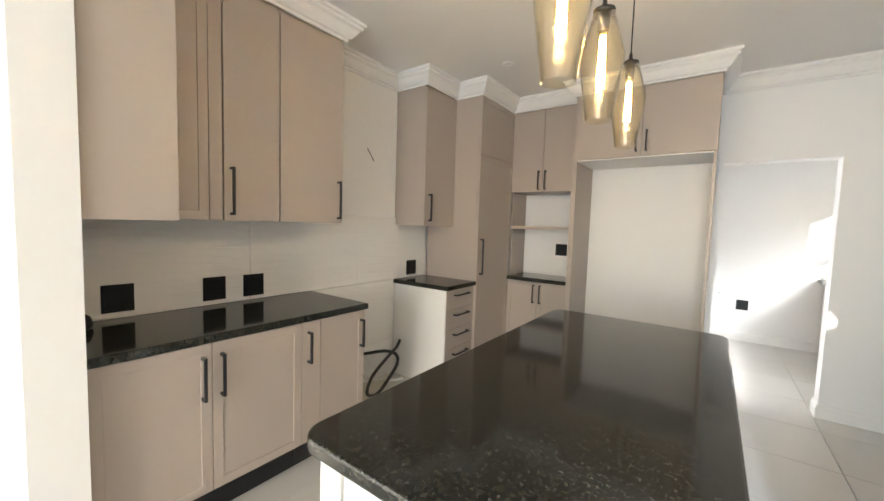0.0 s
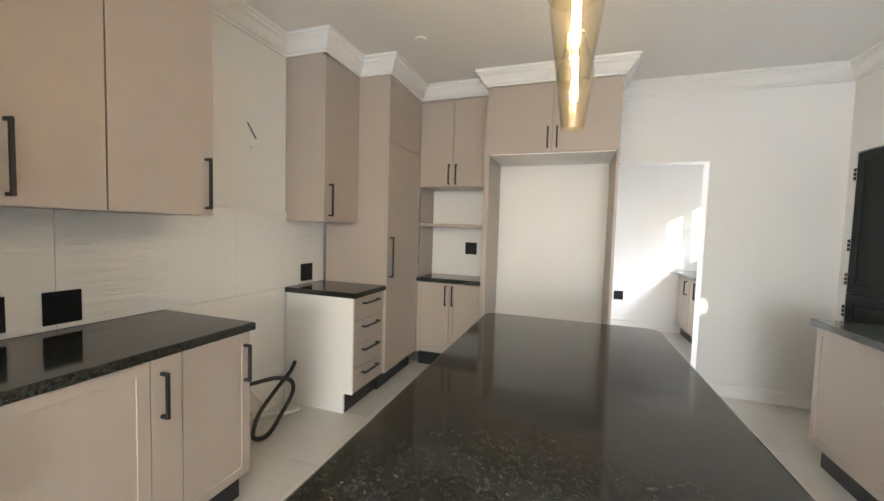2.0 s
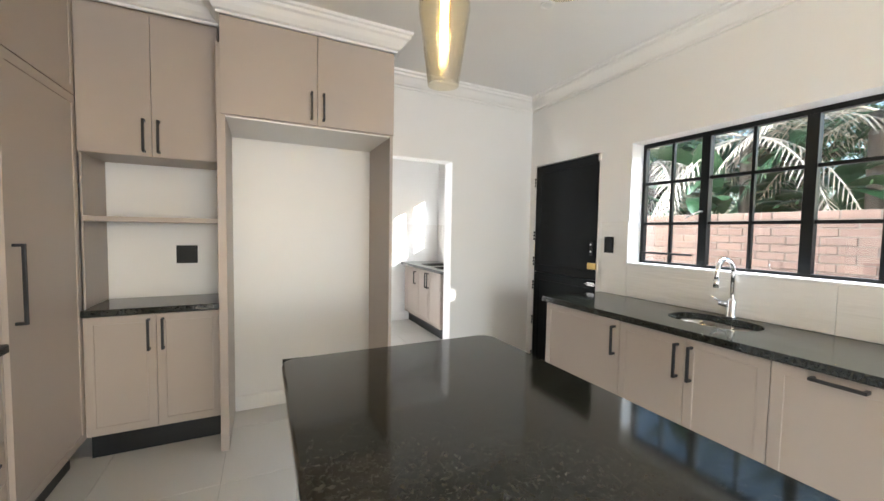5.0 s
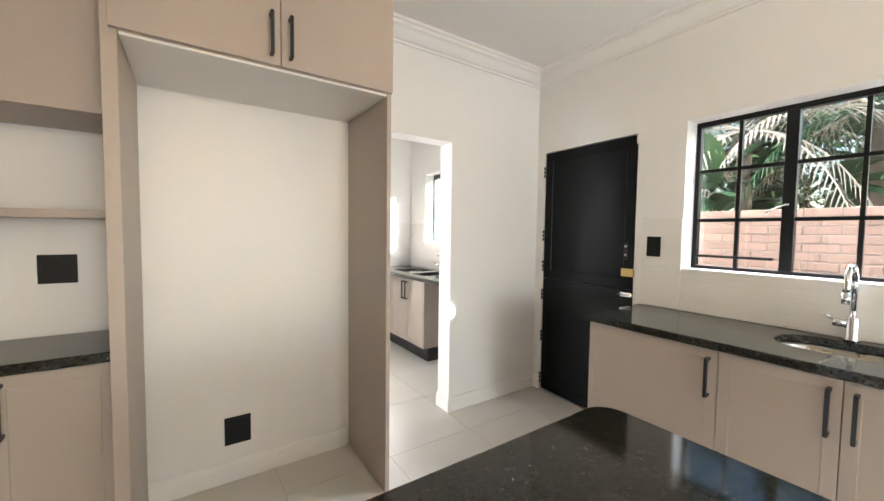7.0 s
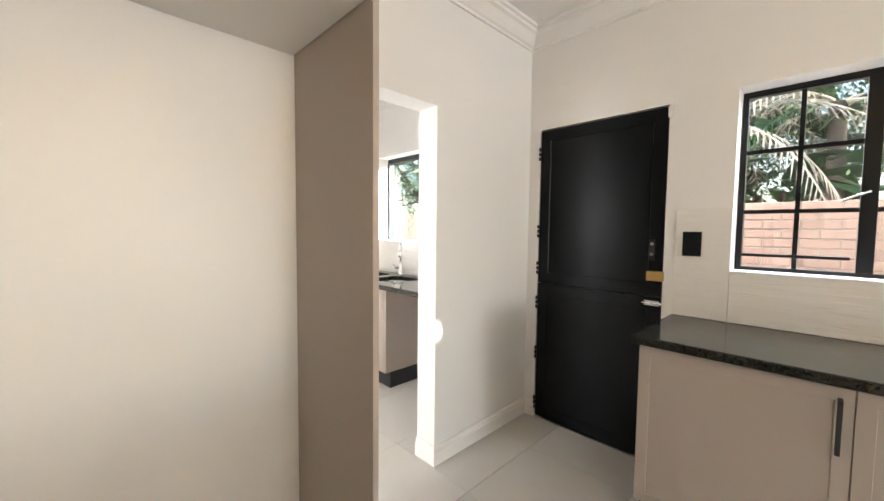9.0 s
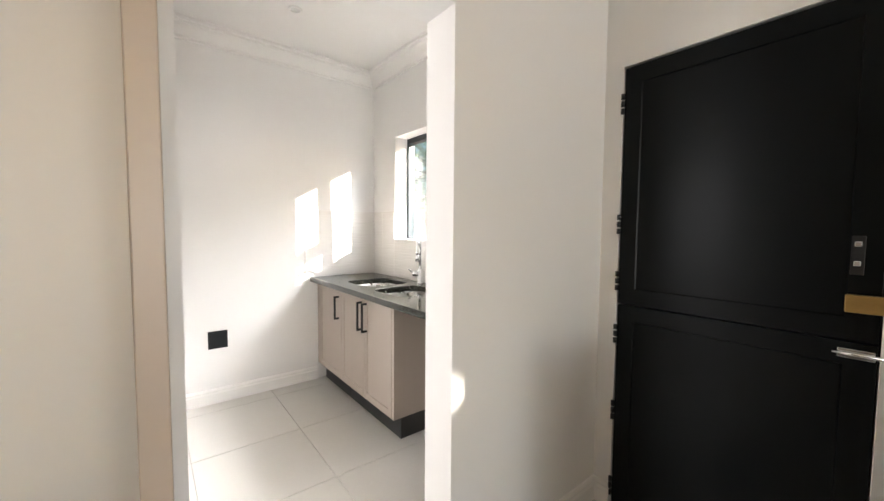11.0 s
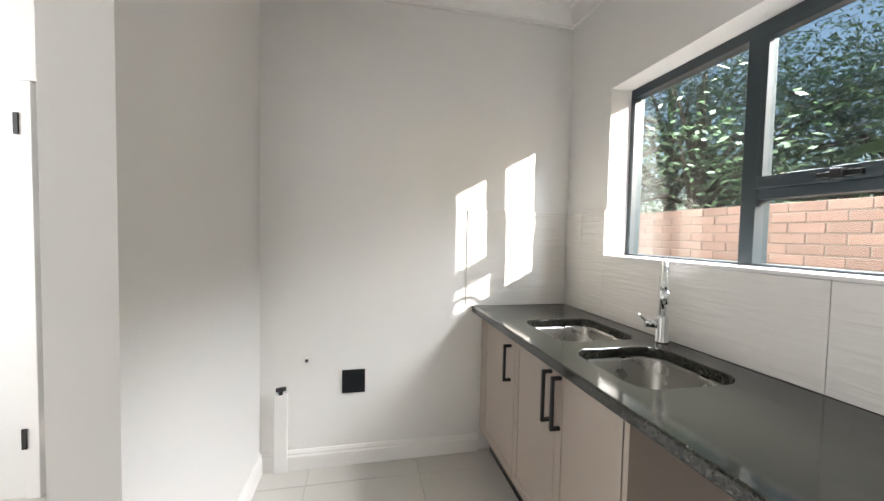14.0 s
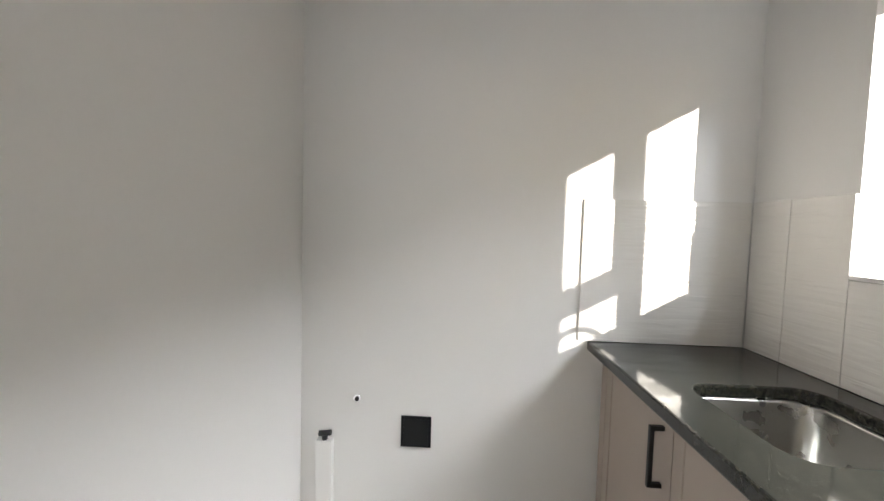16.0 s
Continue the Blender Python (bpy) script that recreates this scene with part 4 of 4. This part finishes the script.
def dry_palm(x, y, h, seed, count):
    rng = random.Random(seed)
    t = thing("palm", pose(x, y, -0.15), "palm with dry hanging pale fronds behind the brick wall", "palm", "garden plants")
    bm = bmesh.new()
    tube(bm, [(0, 0, 0), (0.05, 0.02, h * 0.5), (0.02, 0.05, h)], [0.13, 0.085, 0.07], 12)
    part("trunk", bm, M_BARK, t)
    for k in range(count):
        a = 6.283 * k / count + rng.uniform(-0.2, 0.2)
        way = Vector((math.cos(a), math.sin(a), rng.uniform(-0.25, 0.55)))
        if not all(clear_of_beam(Vector((x, y, h - 0.15)) + way.normalized() * s - Vector((0, 0, 0.25 * s * s))) for s in (0.2, 0.5, 0.8, 1.1, 1.4, 1.7)):
            continue
        bm = bmesh.new()
        palm_frond(bm, (0.02, 0.05, h), way, rng.uniform(1.6, 2.2), rng)
        part("frond", bm, M_DRY if rng.random() < 0.7 else M_LEAF, t)


def leafy_tree(x, y, h, radius, seed, count):
    rng = random.Random(seed)
    t = thing("tree", pose(x, y, -0.15), "leafy garden tree with small dark green leaves", "tree", "garden trees")
    bm = bmesh.new()
    tube(bm, [(0, 0, 0), (0.1, 0.05, h * 0.3), (0.05, 0.1, h * 0.6), (0, 0, h * 0.85)], [0.16, 0.13, 0.09, 0.03], 10)
    hubs = []
    for k in range(26):
        a, e = rng.uniform(0, 6.283), rng.uniform(-0.55, 0.75)
        r = radius * rng.uniform(0.45, 1.0)
        q = Vector((r * math.cos(a) * math.cos(e), r * math.sin(a) * math.cos(e), h * 0.62 + h * 0.42 * math.sin(e)))
        hubs.append(q)
        b = Vector((0.05, 0.08, h * rng.uniform(0.3, 0.7)))
        tube(bm, [b, b.lerp(q, 0.5) + Vector((0, 0, 0.15)), q], [0.05, 0.03, 0.01], 6)
    part("trunk", bm, M_BARK, t)
    vs, fs = [], []
    off = Vector((x, y, -0.15))
    for k in range(count):
        hub = rng.choice(hubs)
        p = hub + Vector((rng.gauss(0, 1), rng.gauss(0, 1), rng.gauss(0, 0.8))) * radius * 0.2
        if not clear_of_beam(p + off):
            continue
        d = Vector((rng.gauss(0, 1), rng.gauss(0, 1), rng.gauss(-0.3, 0.7))).normalized()
        s = d.orthogonal().normalized() * rng.uniform(0.014, 0.024)
        ln = rng.uniform(0.06, 0.11)
        i = len(vs)
        vs += [p, p + d * ln * 0.5 + s, p + d * ln, p + d * ln * 0.5 - s]
        fs.append((i, i + 1, i + 2, i + 3))
    me = bpy.data.meshes.new("crown")
    me.from_pydata(vs, [], fs)
    me.materials.append(M_TREE)
    o = new("crown", me)
    o.parent = t


for i, (x, y, h, c) in enumerate(((5.3, 2.9, 2.9, 34), (4.8, 5.0, 2.9, 44), (4.5, 6.4, 2.6, 34), (5.4, 4.2, 3.6, 44), (5.5, 6.0, 3.8, 46), (4.2, 0.4, 3.3, 60), (4.3, -0.5, 3.5, 70), (4.4, -1.4, 3.6, 70), (5.0, -2.2, 3.9, 60))):
    broad_plant(x, y, h, 40 + i, c)
dry_palm(4.95, 3.55, 2.85, 11, 26)
dry_palm(4.6, 4.55, 2.75, 7, 17)
dry_palm(4.7, 5.85, 2.65, 9, 17)
for i, (x, y, h, r, c) in enumerate(((5.0, 9.6, 4.4, 2.0, 18000), (6.4, 11.6, 5.4, 2.6, 16000), (6.6, 8.0, 4.8, 2.0, 22000), (6.8, 5.0, 5.0, 2.3, 20000), (4.6, -1.0, 4.3, 1.5, 30000), (5.6, -3.6, 5.0, 2.2, 8000))):
    leafy_tree(x, y, h, r, 70 + i, c)
t = thing("electric_fence", pose(0, 0, 0), "thin fence wires above the brick wall", "fence")
for k in range(5):
    bm = bmesh.new()
    tube(bm, [(XW + 0.1, -4, 1.70 + 0.09 * k), (XW + 0.1, 13, 1.70 + 0.09 * k)], 0.0012, 5)
    part("wire", bm, M_BLACK, t)
for y in (-2.5, 0.2, 2.9, 10.6):
    part("post", boxes((XW + 0.09, XW + 0.11, y, y + 0.02, 1.60, 2.1)), M_STEEL, t)

# ---------- floor tiles, brick courses ----------
TW = 0.6
tile_me = to_mesh("floor_tile", boxes((0.0015, TW - 0.0015, 0.0015, TW - 0.0015, -0.008, 0.0), bevel=0.001), M_TILE)
X0, Y0 = 0.76 - 6 * TW, 4.87 - 15 * TW
rest = bmesh.new()
for i in range(-1, 8):
    for j in range(0, 26):
        x, y = X0 + i * TW, Y0 + j * TW
        if x + TW < -2.5 or x > 1.75:
            continue
        if 0.4 < y < 7.4:
            o = new("tile", tile_me)
            o.location = (x, y, 0)
            o.parent = floor
        else:
            box(rest, x + 0.0015, x + TW - 0.0015, y + 0.0015, y + TW - 0.0015, -0.008, 0)
part("tiles_beyond", rest, M_TILE, floor)["kind"] = "stuff"

BW, BH, BD2 = 0.222, 0.073, 0.11
brick_me = to_mesh("brick", boxes((XW - XW, BD2, 0.005, BW - 0.005, 0.005, BH - 0.004), bevel=0.004), M_BRICK)
rest = bmesh.new()
rngb = random.Random(3)
for c in range(24):
    z = -0.15 + c * BH
    for k in range(int(15 / BW)):
        y = -3 + k * BW + (BW / 2 if c % 2 else 0)
        x = XW + rngb.uniform(-0.004, 0.003)
        if z > 0.9 and 3.2 < y < 9.8:
            o = new("brick", brick_me)
            o.location = (x, y, z)
            o.parent = garden_wall
        else:
            vs = [rest.verts.new((x + a * 0.1, y + 0.005 + b * (BW - 0.01), z + 0.005 + d * (BH - 0.009))) for a in (0, 1) for b in (0, 1) for d in (0, 1)]
            for f in ((0, 1, 3, 2), (0, 1, 5, 4), (2, 3, 7, 6), (0, 2, 6, 4), (1, 3, 7, 5)):
                rest.faces.new([vs[q] for q in f])
part("bricks_beyond", rest, M_BRICK, garden_wall)["kind"] = "stuff"
